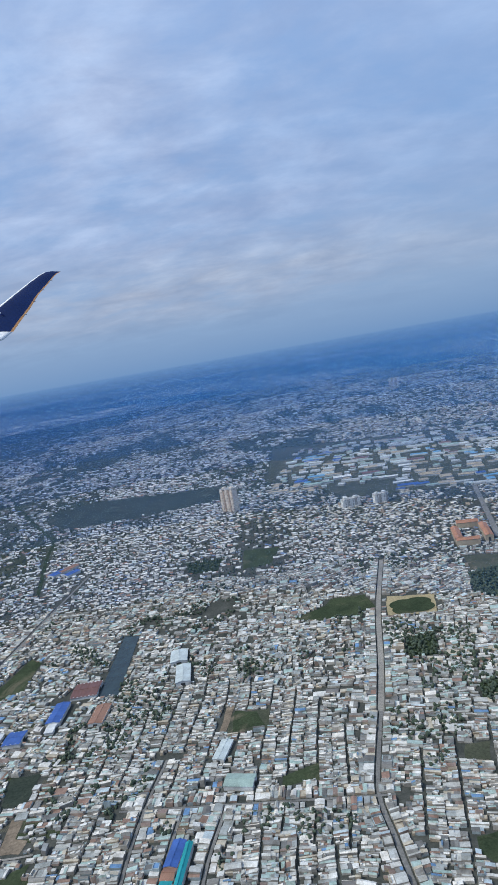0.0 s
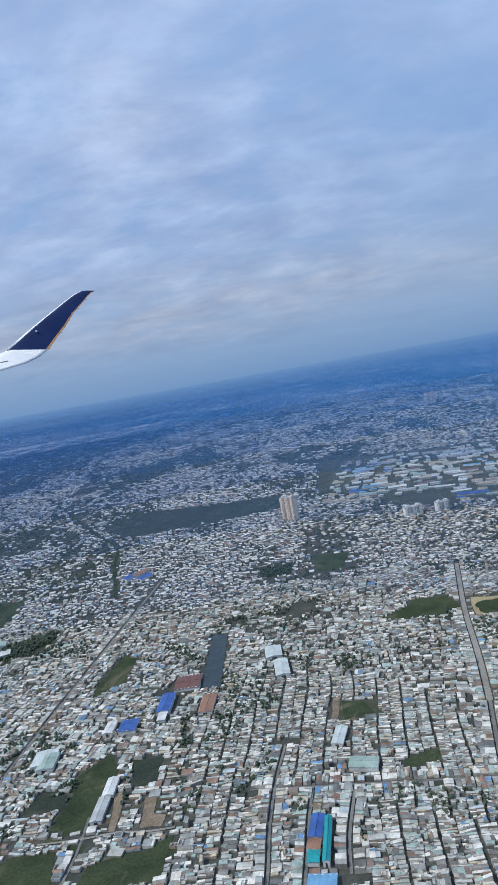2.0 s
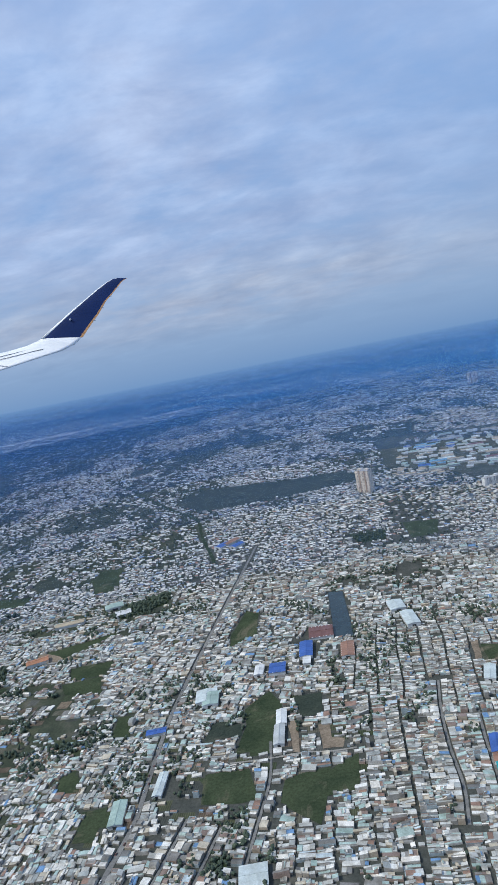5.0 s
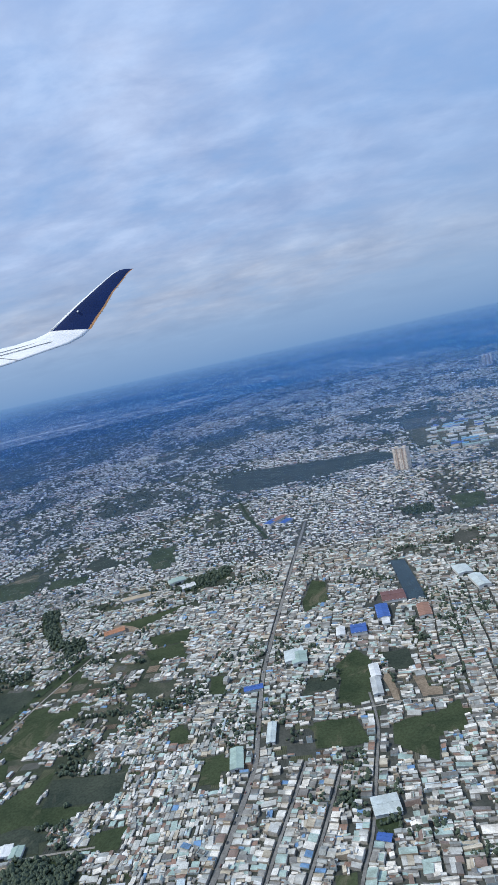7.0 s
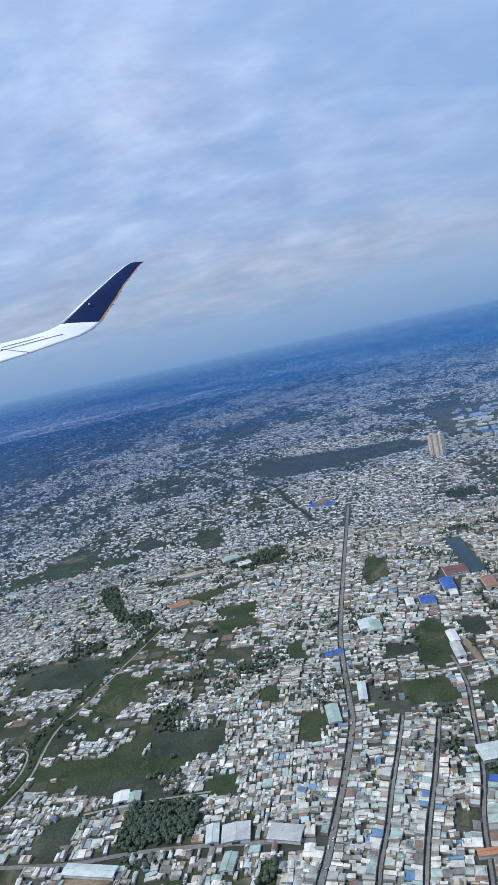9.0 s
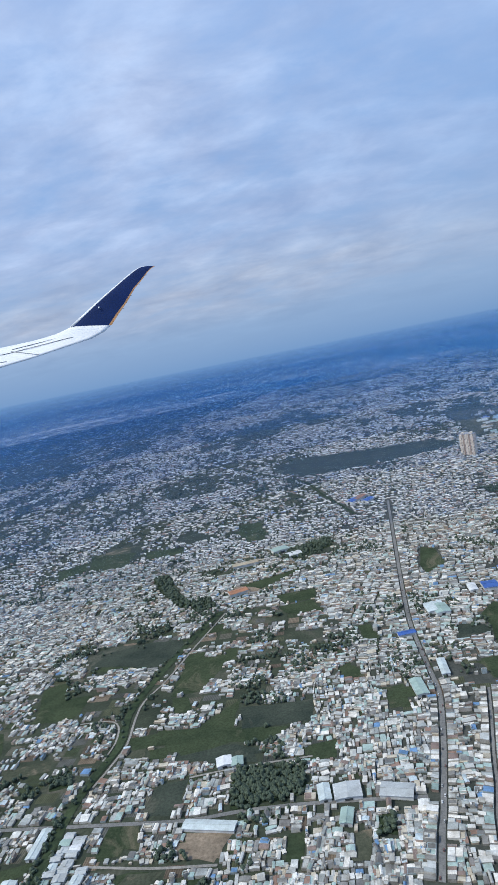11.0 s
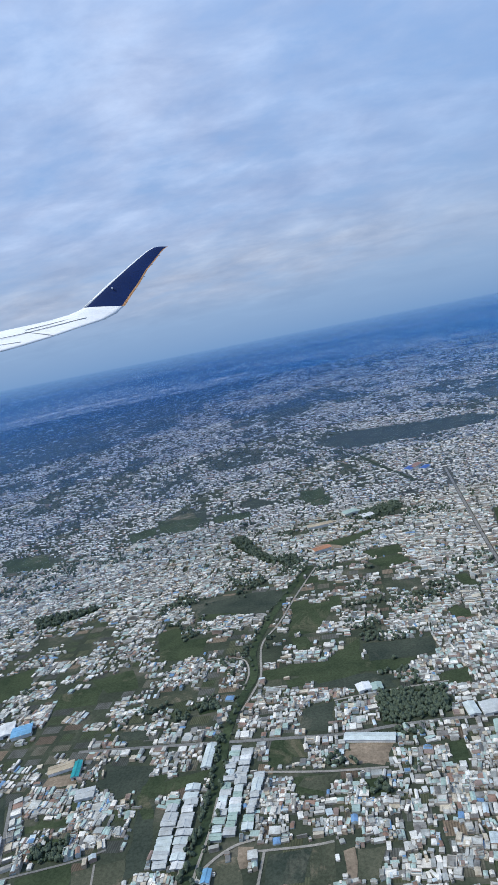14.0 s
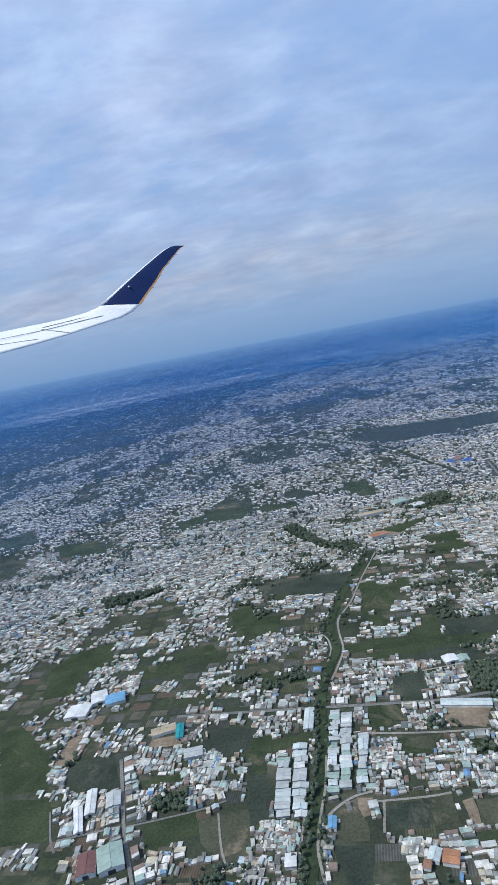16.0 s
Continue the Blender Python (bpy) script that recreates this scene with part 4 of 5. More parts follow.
def joined(name, corners, quads, mats, mat_of, label, category):
    """One mesh of many alike pieces: corners (n, k, 3), quads lists of corner numbers, all of one template."""
    n, k, _ = corners.shape
    me = bpy.data.meshes.new(name)
    loops = [i for q in quads for i in q]
    me.vertices.add(n * k)
    me.vertices.foreach_set("co", corners.astype(np.float32).ravel())
    idx = (np.arange(n)[:, None] * k + np.array(loops)[None]).astype(np.int32).ravel()
    me.loops.add(len(idx))
    me.loops.foreach_set("vertex_index", idx)
    sizes = np.tile([len(q) for q in quads], n)
    me.polygons.add(len(sizes))
    me.polygons.foreach_set("loop_start", np.concatenate([[0], np.cumsum(sizes)[:-1]]).astype(np.int32))
    me.polygons.foreach_set("material_index", np.tile(mat_of, n).astype(np.int32))
    me.polygons.foreach_set("use_smooth", np.zeros(len(sizes), bool))
    for m in mats:
        me.materials.append(m)
    me.update(calc_edges=True)
    return tagged(new(name, me), label, category, kind="stuff")


def placed(template, a):
    """The template's corners (unit half sizes, height 1) set at each row's place, size, turn and height."""
    t = np.asarray(template, float)
    u, v, z = t[None, :, 0] * a[:, 2:3], t[None, :, 1] * a[:, 3:4], t[None, :, 2] * a[:, 5:6]
    c, s = np.cos(a[:, 4:5]), np.sin(a[:, 4:5])
    return np.stack([a[:, 0:1] + u * c - v * s, a[:, 1:2] + u * s + v * c, z], 2)


FLAT = [(-1, -1, 0), (1, -1, 0), (1, 1, 0), (-1, 1, 0), (-1, -1, 1), (1, -1, 1), (1, 1, 1), (-1, 1, 1)]
FLAT_Q = [(0, 1, 5, 4), (1, 2, 6, 5), (2, 3, 7, 6), (3, 0, 4, 7), (4, 5, 6, 7)]
# a low gable, its ridge along the depth
GABLE = [(-1, -1, 0), (1, -1, 0), (1, 1, 0), (-1, 1, 0), (-1, -1, .78), (1, -1, .78), (1, 1, .78), (-1, 1, .78), (-1, 0, 1), (1, 0, 1)]
GABLE_Q = [(0, 1, 5, 4), (1, 2, 6, 9, 5), (2, 3, 7, 6), (3, 0, 4, 8, 7), (4, 5, 9, 8), (8, 9, 6, 7)]
# a flat roof behind a parapet
PARAPET = FLAT + [(-.86, -.86, 1), (.86, -.86, 1), (.86, .86, 1), (-.86, .86, 1), (-.86, -.86, .88), (.86, -.86, .88), (.86, .86, .88), (-.86, .86, .88)]
PARAPET_Q = FLAT_Q[:4] + [(4, 5, 9, 8), (5, 6, 10, 9), (6, 7, 11, 10), (7, 4, 8, 11), (8, 9, 13, 12), (9, 10, 14, 13), (10, 11, 15, 14), (11, 8, 12, 15), (12, 13, 14, 15)]
# a lean-to
LEAN = [(-1, -1, 0), (1, -1, 0), (1, 1, 0), (-1, 1, 0), (-1, -1, 1), (1, -1, .72), (1, 1, .72), (-1, 1, 1)]

# ---- large buildings ----
def hall(x, y, w, l, degrees, h, paint, words="", wall="white", group="", ridge_along=True):
    """A shed with a low gabled sheet roof; w across, l along, degrees from north."""
    root = new("warehouse")
    hw, hl, e = w / 2, l / 2, h * 0.80
    if not ridge_along:
        hw, hl = hl, hw
    bm = boxed(-hw, hw, -hl, hl, 0, e)
    for yy in (-hl, hl):
        bm.faces.new([bm.verts.new(p) for p in ((-hw, yy, e), (hw, yy, e), (0, yy, h - 0.05))])
    part("wall_shell", bm, PAINT[wall], root)
    for s in (-1, 1):
        bm = bmesh.new()
        n = max(2, int(hl / 1.6))
        last = None
        # ribs run down the slope
        for i in range(2 * n + 1):
            yy, k = -hl - 0.3 + (2 * hl + 0.6) * i / (2 * n), 0.12 * (i % 2)
            pair = [bm.verts.new((s * (hw + 0.4), yy, e - 0.1 + k)), bm.verts.new((0, yy, h + k))]
            if last:
                bm.faces.new((last[0], pair[0], pair[1], last[1]))
            last = pair
        bmesh.ops.recalc_face_normals(bm, faces=bm.faces[:])
        if bm.faces[:][0].normal.z < 0:
            bmesh.ops.reverse_faces(bm, faces=bm.faces[:])
        bmesh.ops.solidify(bm, geom=bm.faces[:], thickness=0.12)
        part("roof_slope", bm, PAINT[paint], root)
    part("ridge_cap", boxed(-0.3, 0.3, -hl - 0.3, hl + 0.3, h - 0.02, h + 0.2), PAINT[paint], root)
    part("door", boxed(-hw * 0.3, hw * 0.3, -hl - 0.06, -hl + 0.02, 0, e * 0.7), M_DARK, root, "wide dark doorway")
    root.matrix_basis = pose(x, y, 0, 0, 0, -degrees + (0 if ridge_along else 90))
    BLOCKED.append((x, y, w, l, math.radians(-degrees)))
    return tagged(root, words or "%s sheet metal roofed shed among the houses" % paint, "warehouse", group)


def slab(x, y, w, d, h, degrees, floors, bays, words, paint=None, trim=None, name="apartment_building"):
    """A block of flats with bays, window bands and a roof house."""
    root = new(name)
    paint, trim = paint or M_CREAM, trim or M_TAN
    part("wall_shell", boxed(-w / 2, w / 2, -d / 2, d / 2, 0, h), paint, root)
    step = w / bays
    for face in (-1, 1):
        for i in range(bays):
            cx = -w / 2 + step * (i + 0.5)
            bay = part("bay", boxed(cx - step * 0.24, cx + step * 0.24, face * d / 2 - 0.7, face * d / 2 + 0.7, 0.5, h + 0.6, bottom=True), trim if i % 2 else paint, root)
            for k in range(floors):
                z = h * (k + 0.35) / floors
                part("window", boxed(cx + step * 0.27, cx + step * 0.45, face * d / 2 - 0.1, face * d / 2 + 0.1, z, z + h / floors * 0.5), M_DARK, root)
    part("roof_parapet", boxed(-w / 2 - 0.3, w / 2 + 0.3, -d / 2 - 0.3, d / 2 + 0.3, h, h + 0.8), M_CONCRETE, root)
    for s in (-0.28, 0.28):
        part("roof_house", boxed(w * s - w * 0.1, w * s + w * 0.1, -d * 0.25, d * 0.25, h + 0.8, h + 3.2), paint, root)
    root.matrix_basis = pose(x, y, 0, 0, 0, -degrees)
    BLOCKED.append((x, y, w, d, math.radians(-degrees)))
    return tagged(root, words, "apartment building")


slab(-50, 1040, 27, 14, 40, 36, 14, 5, "tall cream apartment slab with vertical bays")
slab(141, 938, 30, 10, 13, -10, 6, 5, "white apartment block of middle height", M_WHITE, M_CONCRETE)
slab(187, 934, 22, 10, 14, -10, 6, 4, "white apartment block of middle height", M_WHITE, M_CONCRETE)
slab(672, 2705, 42, 20, 50, 12, 12, 5, "distant pale apartment slab over the houses")

hall(-724.3, 248.2, 15.4, 13.5, -15, 3.6, "sky", "bright blue sheet roof by white sheds", "white", ridge_along=False)
hall(-739.2, 253.1, 12.7, 16.7, -19, 3.4, "white", "white sheet roofed hall in the fields", "white")
hall(-751.6, 236.5, 17.6, 16.6, 3, 3.4, "white", "pale sheet roofed shed by a bare lot", "white")
hall(-662.0, 193.0, 4.8, 16.4, -7, 3.2, "teal", "narrow bright teal roofed shed", "white")
hall(-674.5, 197.5, 17.5, 7.9, -16, 3.0, "tan", "long pink tiled shed at a red yard", "white", ridge_along=False)
hall(-648.5, 168.5, 12.1, 9.1, -7, 2.6, "grey", "low grey sheet roof in fields", "white", ridge_along=False)
hall(-695.1, 85.2, 10.7, 15.1, -12, 4.0, "maroon", "dark red roofed hall with a long ridge", "white")
hall(-682.6, 87.9, 13.6, 17.5, -20, 4.2, "sage", "pale green roofed hall beside a red one", "white")
hall(-708.1, 133.2, 5.9, 21.6, -13, 3.0, "white", "long white roofed shed beside a lane", "white")
hall(-693.8, 133.3, 8.4, 13.0, -14, 3.0, "grey", "grey sheet roofed shed beside a lane", "white")
hall(-711.7, 119.5, 4.8, 22.0, -19, 2.8, "white", "narrow white roofed shed", "white")
hall(-506.1, 64.1, 7.6, 7.8, 19, 3.2, "orange", "orange tiled house with a hipped yard", "white", ridge_along=False)
hall(-513.5, 66.8, 5.3, 7.7, 25, 3.0, "pale", "pale grey roofed shed beside an orange house", "white")
hall(-517.9, 62.2, 3.4, 5.3, 21, 2.6, "rust", "small red roofed shed", "white", ridge_along=False)
hall(-465.1, 182.6, 32.2, 7.2, 13, 2.8, "pale", "long pale shed row along the road", "white", ridge_along=False)
hall(-561.3, 94.0, 4.1, 7.9, 6, 3.0, "sky", "small light blue roofed shed", "white")
hall(-570.1, 187.7, 6.1, 22.9, 5, 2.8, "pale", "long pale green shed by the canal", "white")
hall(-584.0, 73.1, 5.6, 7.8, 2, 3.0, "white", "cream sheet roofed hall", "white", ridge_along=False)
hall(-355.0, 188.4, 18.8, 10.9, 16, 3.2, "grey", "wide flat grey sheet roof", "white", ridge_along=False)
hall(-385.8, 174.2, 6.9, 11.8, 12, 3.2, "sage", "faded teal roofed hall at the road", "white")
hall(-229.9, 226.6, 15.2, 14.0, -3, 3.2, "pale", "broad pale sheet roof", "white", ridge_along=False)
hall(-248.4, 157.0, 24.4, 3.7, 1, 3.0, "orange", "long orange sheet roof", "white", ridge_along=False)
hall(-234.7, 204.4, 7.6, 5.0, 22, 2.6, "blue", "small blue roofed house", "white", ridge_along=False)
hall(-461.0, 238.0, 10.0, 9.6, -10, 3.0, "white", "white roofed hall in the meadows", "white")
hall(-451.9, 236.1, 7.5, 8.8, -4, 3.0, "sage", "sage roofed hall in the meadows", "white")
hall(-396.9, 195.5, 7.1, 13.6, -3, 3.0, "pale", "long pale roofed shed", "white")
hall(-383.2, 194.0, 15.8, 13.0, -1, 3.0, "grey", "wide grey roofed shed", "white")
hall(-216.1, 441.3, 14.1, 16.5, 3, 4.0, "blue", "broad bright blue sheet roof", "white", ridge_along=False)
hall(-232.3, 442.9, 7.6, 16.8, 4, 3.4, "white", "cream roofed shed beside a blue one", "white")
hall(-271.8, 407.9, 12.8, 19.1, -2, 4.0, "sage", "large pale green roofed hall by the main road", "white")
hall(-310.8, 373.6, 15.3, 6.7, -5, 3.0, "blue", "low blue roof at the main road", "white", ridge_along=False)
hall(-319.4, 288.6, 8.8, 22.1, -4, 3.4, "sage", "long pale green roofed hall", "white")
hall(-295.8, 311.0, 5.9, 23.0, 3, 3.0, "pale", "long pale roofed shed by the road", "white")
hall(-189.7, 467.7, 11.4, 28.4, 3, 4.0, "blue", "bright blue roofed hall near a pond", "white")
hall(-190.0, 448.6, 6.8, 12.9, 4, 3.0, "white", "small white roofed shed", "white", ridge_along=False)
hall(-173.9, 498.7, 22.8, 23.0, 2, 3.4, "maroon", "maroon roofed hall beside the pond", "white", ridge_along=False)
hall(-153.2, 456.2, 11.5, 25.9, 5, 3.4, "rust", "brown roofed hall beside a yard", "white")
hall(-77.5, 300.5, 7.4, 18.0, 13, 4.4, "blue", "bright blue sheet roofed hall in a row", "white")
hall(-72.5, 289.7, 3.6, 32.8, 9, 5.0, "teal", "long narrow teal roofed hall with ribs", "white")
hall(-80.0, 288.0, 7.1, 8.3, 13, 4.0, "rust", "rust red roofed shed beside a teal hall", "white", ridge_along=False)
hall(-81.2, 279.8, 6.4, 8.8, 11, 3.8, "teal", "low teal roofed shed", "white", ridge_along=False)
hall(-79.0, 259.1, 14.8, 16.4, 9, 3.2, "sky", "wide pale blue sheet roof with seams", "white", ridge_along=False)
hall(-41.6, 349.9, 18.7, 10.9, 15, 4.2, "sage", "green sheet roofed hall among houses", "white", ridge_along=False)
hall(-213.5, 367.2, 7.4, 18.4, 1, 3.4, "white", "long white roofed shed by a dirt yard", "white")
hall(-215.4, 345.7, 7.4, 23.1, 2, 3.2, "grey", "long grey roofed shed by a dirt yard", "white")
hall(-53.0, 384.7, 8.0, 20.7, 18, 3.0, "pale", "pale roofed shed beside a meadow", "white")
hall(-89.3, 496.3, 12.2, 29.7, -3, 4.6, "pale", "long pale green roofed hall", "white")
hall(-287, 858, 13, 30, 38, 5.0, "rust", "red roofed hall at the long road", "white")
hall(-299, 846, 14, 24, 38, 5.0, "blue", "blue roofed hall beside a red one", "white")
hall(-276, 836, 12, 22, 38, 4.6, "blue", "second blue roofed hall by the long road", "white")
hall(-420, 660, 22, 16, -20, 5.0, "sage", "faded teal roofed hall by an open square", "white")
hall(-402, 634, 18, 15, -20, 4.6, "white", "broad white roofed market hall", "white", ridge_along=False)
hall(-466, 628, 34, 12, -9, 4.4, "tan", "long brown tiled school building", "white", ridge_along=False)
hall(-470, 536, 22, 12, -20, 4.4, "orange", "orange tiled house at a dirt yard", "white", ridge_along=False)
hall(-96, 530, 15, 22, -3, 4.2, "pale", "broad pale teal roofed hall", "white")
hall(-276, 414, 17, 19, -3, 3.6, "pale", "broad pale roofed hall by the main road", "white")
row = random.Random(8)
for x0, y0, n, wide, slope in ((-588.5, 106, 9, 8.5, 0.02), (-578.5, 104, 11, 9.0, 0.03), (-559.5, 119, 14, 7.0, 0.10), (-551.5, 121, 13, 7.0, 0.10), (-541, 124, 8, 6.0, 0.12)):
    for i in range(n):
        y = y0 + 5.5 * i + row.uniform(-0.8, 0.8)
        hall(x0 + (y - y0) * slope + row.uniform(-0.6, 0.6), y, wide * row.choice((0.7, 0.85, 0.95, 1.0)), row.uniform(4.0, 5.5), 5 + row.uniform(-4, 4), row.uniform(1.9, 3.0), row.choice(("white", "pale", "grey", "grey", "pale", "sage", "sage", "grey")), "light sheet roofed shed in a canal-side row", row.choice(("white", "grey")), "sheds along the canal", ridge_along=row.random() < 0.35)
for x, y, w, l in ((254, 752, 26, 12), (232, 690, 26, 10), (228, 716, 9, 44), (262, 712, 9, 50)):
    hall(x, y, w, l, 12, 9, "orange", "large orange tiled institution wing", "tan", "wings of the orange institution", ridge_along=l > w)


def works():
    """Long factory sheds in rows."""
    r, far = random.Random(4), {}
    blue = [(110, 1430), (170, 1424), (140, 1390), (170, 1340), (377, 1256), (328, 1229), (436, 1167), (374, 983), (246, 1000), (100, 1173)]
    tan = [(0, 1206), (25, 1141), (42, 1090), (-30, 1240), (60, 1080), (311, 1024)]
    for row in range(25):
        for col in range(14):
            x, y = 2 + col * 33 + row * 5 + r.uniform(-12, 12), 1005 + row * 21.5 + r.uniform(-7, 7) - col * 6
            if r.random() < 0.14 or (x < 230 and y < 1075):
                continue
            near = lambda spots: min(math.hypot(x - a, y - b) for a, b in spots)
            paint = r.choice(("blue", "sky")) if near(blue) < 30 else "tan" if near(tan) < 50 else r.choice(("white", "grey", "pale", "sage", "tan", "tan", "grey", "maroon", "grey", "tan", "sage"))
            w, l, turn, h = r.choice((9, 12, 15, 19, 25, 34)), r.choice((7, 9, 11, 14, 18)), 12 + r.uniform(-9, 9), r.uniform(2.8, 5.0)
            if row < 11:
                hall(x, y, w, l, turn, h, paint, "long %s roofed factory shed in a works" % paint, r.choice(("white", "grey")), "factory sheds", ridge_along=False)
            else:
                far.setdefault(paint, []).append((x, y, w / 2, l / 2, -math.radians(turn), h))
    for paint, rows in far.items():
        joined("factory_sheds", placed(GABLE, np.array(rows)), GABLE_Q, [PAINT["white"], PAINT[paint]], [0, 0, 0, 0, 1, 1], "far %s roofed factory sheds in rows" % paint, "factory sheds")


kept = len(BLOCKED)
works()
del BLOCKED[kept:]  # the works' yard keeps houses off already


def make_square():
    """The lawn and paths of the sandy square."""
    bm = bmesh.new()
    bm.faces.new([bm.verts.new((126 + 18.5 * math.cos(a) * (1 + 0.25 * abs(math.sin(2 * a))), 556 + 15 * math.sin(a) * (1 + 0.25 * abs(math.sin(2 * a))), LEVEL[0] + 0.02)) for a in [i * math.pi / 14 for i in range(28)]])
    tagged(mesh_ob("lawn", bm, FIELD_LOOK["grass"]), "oval lawn in a sandy square", "lawn", kind="structure")


make_square()


# ---- the aircraft's wing tip ----
def make_wing():
    """A swept wing with a blended tip: sections of a thin aerofoil, joined along the span."""
    root = new("aircraft_wing")
    white = surface("white_gloss_paint", lambda nt, co: ramp(nt, noise_of(nt, co, 0.006, 4.0), [(0.3, (0.78, 0.79, 0.80)), (0.7, (0.84, 0.84, 0.85))]), 0.35)
    navy = surface("navy_gloss_paint", lambda nt, co: ramp(nt, noise_of(nt, co, 0.004, 4.0), [(0.3, (0.006, 0.020, 0.085)), (0.7, (0.010, 0.030, 0.125))]), 0.35, spec=0.2)
    gold = surface("orange_gold_paint", mottled((0.62, 0.30, 0.12), (0.68, 0.36, 0.16), 0.01, 0.05), 0.4)
    seam = surface("panel_seam", mottled((0.22, 0.23, 0.25), (0.28, 0.29, 0.31), 0.01), 0.6)
    U = 4.44  # metres to one unit of the drawing

    def section(le, te, thick, n=7, a=0.0, b=1.0):
        """Points round an aerofoil from nose to tail; a to b is the stretch of the chord."""
        le, te = Vector(le), Vector(te)
        chord = te - le
        nor = Vector((-chord.y, chord.x, 0)).normalized()
        up, lo = [], []
        for i in range(n + 1):
            s = a + (b - a) * i / n
            t = thick * (2.6 * math.sqrt(s) * (1 - s) + 0.02)
            c = le + chord * s
            up.append(c + Vector((0, 0, t)) + nor * 0.15 * t)
            lo.append(c - Vector((0, 0, t)) - nor * 0.15 * t)
        return up + lo[::-1]

    def skin(name, rows, mat, label="", parent=root):
        bm = bmesh.new()
        rings = [[bm.verts.new(p * U) for p in s] for s in rows]
        for r0, r1 in zip(rings, rings[1:]):
            for i in range(len(r0)):
                j = (i + 1) % len(r0)
                bm.faces.new((r0[i], r0[j], r1[j], r1[i]))
        bm.faces.new(rings[0])
        bm.faces.new(rings[-1][::-1])
        bmesh.ops.recalc_face_normals(bm, faces=bm.faces[:])
        for f in bm.faces:
            f.smooth = mat is white and len(rows) > 7
        return part(name, bm, mat, parent, label)

    # nose and tail of each section; the wing is drawn from where it is seen, x along, y up, z towards
    wing = [((-420, -205, 0), (-420, -300, 120), 8), ((-190, -170, 0), (-190, -226, 66), 5), ((-98, -149, 0), (-98, -194, 46), 3.4), ((-60, -140, 0), (-50, -177, 38), 2.6), ((-25, -129, 0), (2, -156, 28), 2.2), ((-8, -121, 0), (42, -140, 18), 2.0), ((-2, -118, 0), (62, -127, 11), 1.9), ((0, -116, 0), (74, -113, 6), 1.8)]

    def skin_at(x, y):
        """How far the wing's upper skin stands towards the viewer."""
        for (l0, t0, h0), (l1, t1, h1) in zip(wing, wing[1:]):
            m0, m1 = (l0[0] + t0[0]) / 2, (l1[0] + t1[0]) / 2
            if x <= m1 or (l1, t1, h1) == wing[-1]:
                k = min(1, max(0, (x - m0) / (m1 - m0)))
                ly, ty, tz = l0[1] + (l1[1] - l0[1]) * k, t0[1] + (t1[1] - t0[1]) * k, t0[2] + (t1[2] - t0[2]) * k
                s = min(1, max(0, (y - ly) / (ty - ly)))
                return tz * s + (h0 + (h1 - h0) * k) * 2.6 * math.sqrt(s) * (1 - s)
        return 0

    blade = [((-1, -116, 0), (75, -113, 6), 1.8), ((20, -96, 0), (87, -93, 5), 1.6), ((43, -74, 0), (101, -72, 4), 1.4), ((71, -49, 0), (114, -48, 4), 1.2), ((96, -27, 0), (128, -30, 3), 1.0), ((112, -14, 0), (139, -15, 3), 0.8), ((122, -8, 0), (144, -10, 3), 0.7), ((131, -6, 0), (150, -6, 2), 0.5)]
    skin("wing_panel", [section(*s) for s in wing], white, "white upper wing skin")
    skin("winglet", [section(*s, 7, 0.09, 0.93) for s in blade], navy, "navy blue upswept winglet")
    skin("winglet_leading_edge", [section(le, te, th, 4, 0.0, 0.09) for le, te, th in blade], white, "white winglet leading edge")
    skin("winglet_trailing_edge", [section(le, te, th, 3, 0.93, 1.0) for le, te, th in blade], gold, "orange winglet trailing edge")
    for i in range(4):
        p = Vector(blade[1 + i][1]).lerp(Vector(blade[2 + i][1]), 0.5)
        part("static_wick", boxed((p.x - 2) * U, (p.x + 2.5) * U, (p.y - 0.5) * U, (p.y + 0.5) * U, p.z * U - 1, p.z * U + 1, bottom=True), seam, root)
    bm = bmesh.new()
    bmesh.ops.create_icosphere(bm, subdivisions=2, radius=1.8 * U, matrix=Matrix.Translation(Vector((52, -82, 5)) * U))
    part("tip_lamp", bm, white, root, "small clear tip lamp")
    # seams of the flap and aileron
    for a, b in (((-420, -250), (-98, -167)), ((-98, -167), (7, -137)), ((7, -137), (38, -133)), ((-98, -160), (-12, -136)), ((-98, -164), (-43, -171)), ((-190, -200), (-98, -184))):
        a, b = Vector((*a, 0)), Vector((*b, 0))
        side = (b - a).orthogonal().normalized() * 0.6
        side.z = 0
        bm = bmesh.new()
        rows = [bm.verts.new((p + o) * U) for p, o in ((a, side), (b, side), (b, -side), (a, -side))]
        for v, q in zip(rows, (a, b, b, a)):
            v.co.z = U * (skin_at(q.x, q.y) + 0.3)
        f = bm.faces.new(rows)
        ext = bmesh.ops.extrude_face_region(bm, geom=[f])
        for v in [g for g in ext["geom"] if isinstance(g, bmesh.types.BMVert)]:
            v.co.z += 0.8 * U
        bmesh.ops.recalc_face_normals(bm, faces=bm.faces[:])
        part("panel_seam", bm, seam, root, "dark panel gap")
    turn = Matrix(((0.97754503, 0.19818507, 0.07161275), (0.04209114, 0.1493522, -0.98788778), (-0.20648013, 0.96871905, 0.13765666))).to_4x4()
    root.matrix_basis = Matrix.Translation((-274.1, -100.1, 260.9)) @ turn @ Matrix.Translation(((98 - 441) * U, (784 - 466) * U, -4850))
    tagged(root, "white aircraft wing with navy winglet and orange edge", "aircraft wing")


make_wing()


TOWN = houses()
FAR, GROVES = far_town()
NEAR = np.argsort(TOWN[:, 0] * ACROSS.x + TOWN[:, 1] * ACROSS.y)[:300]


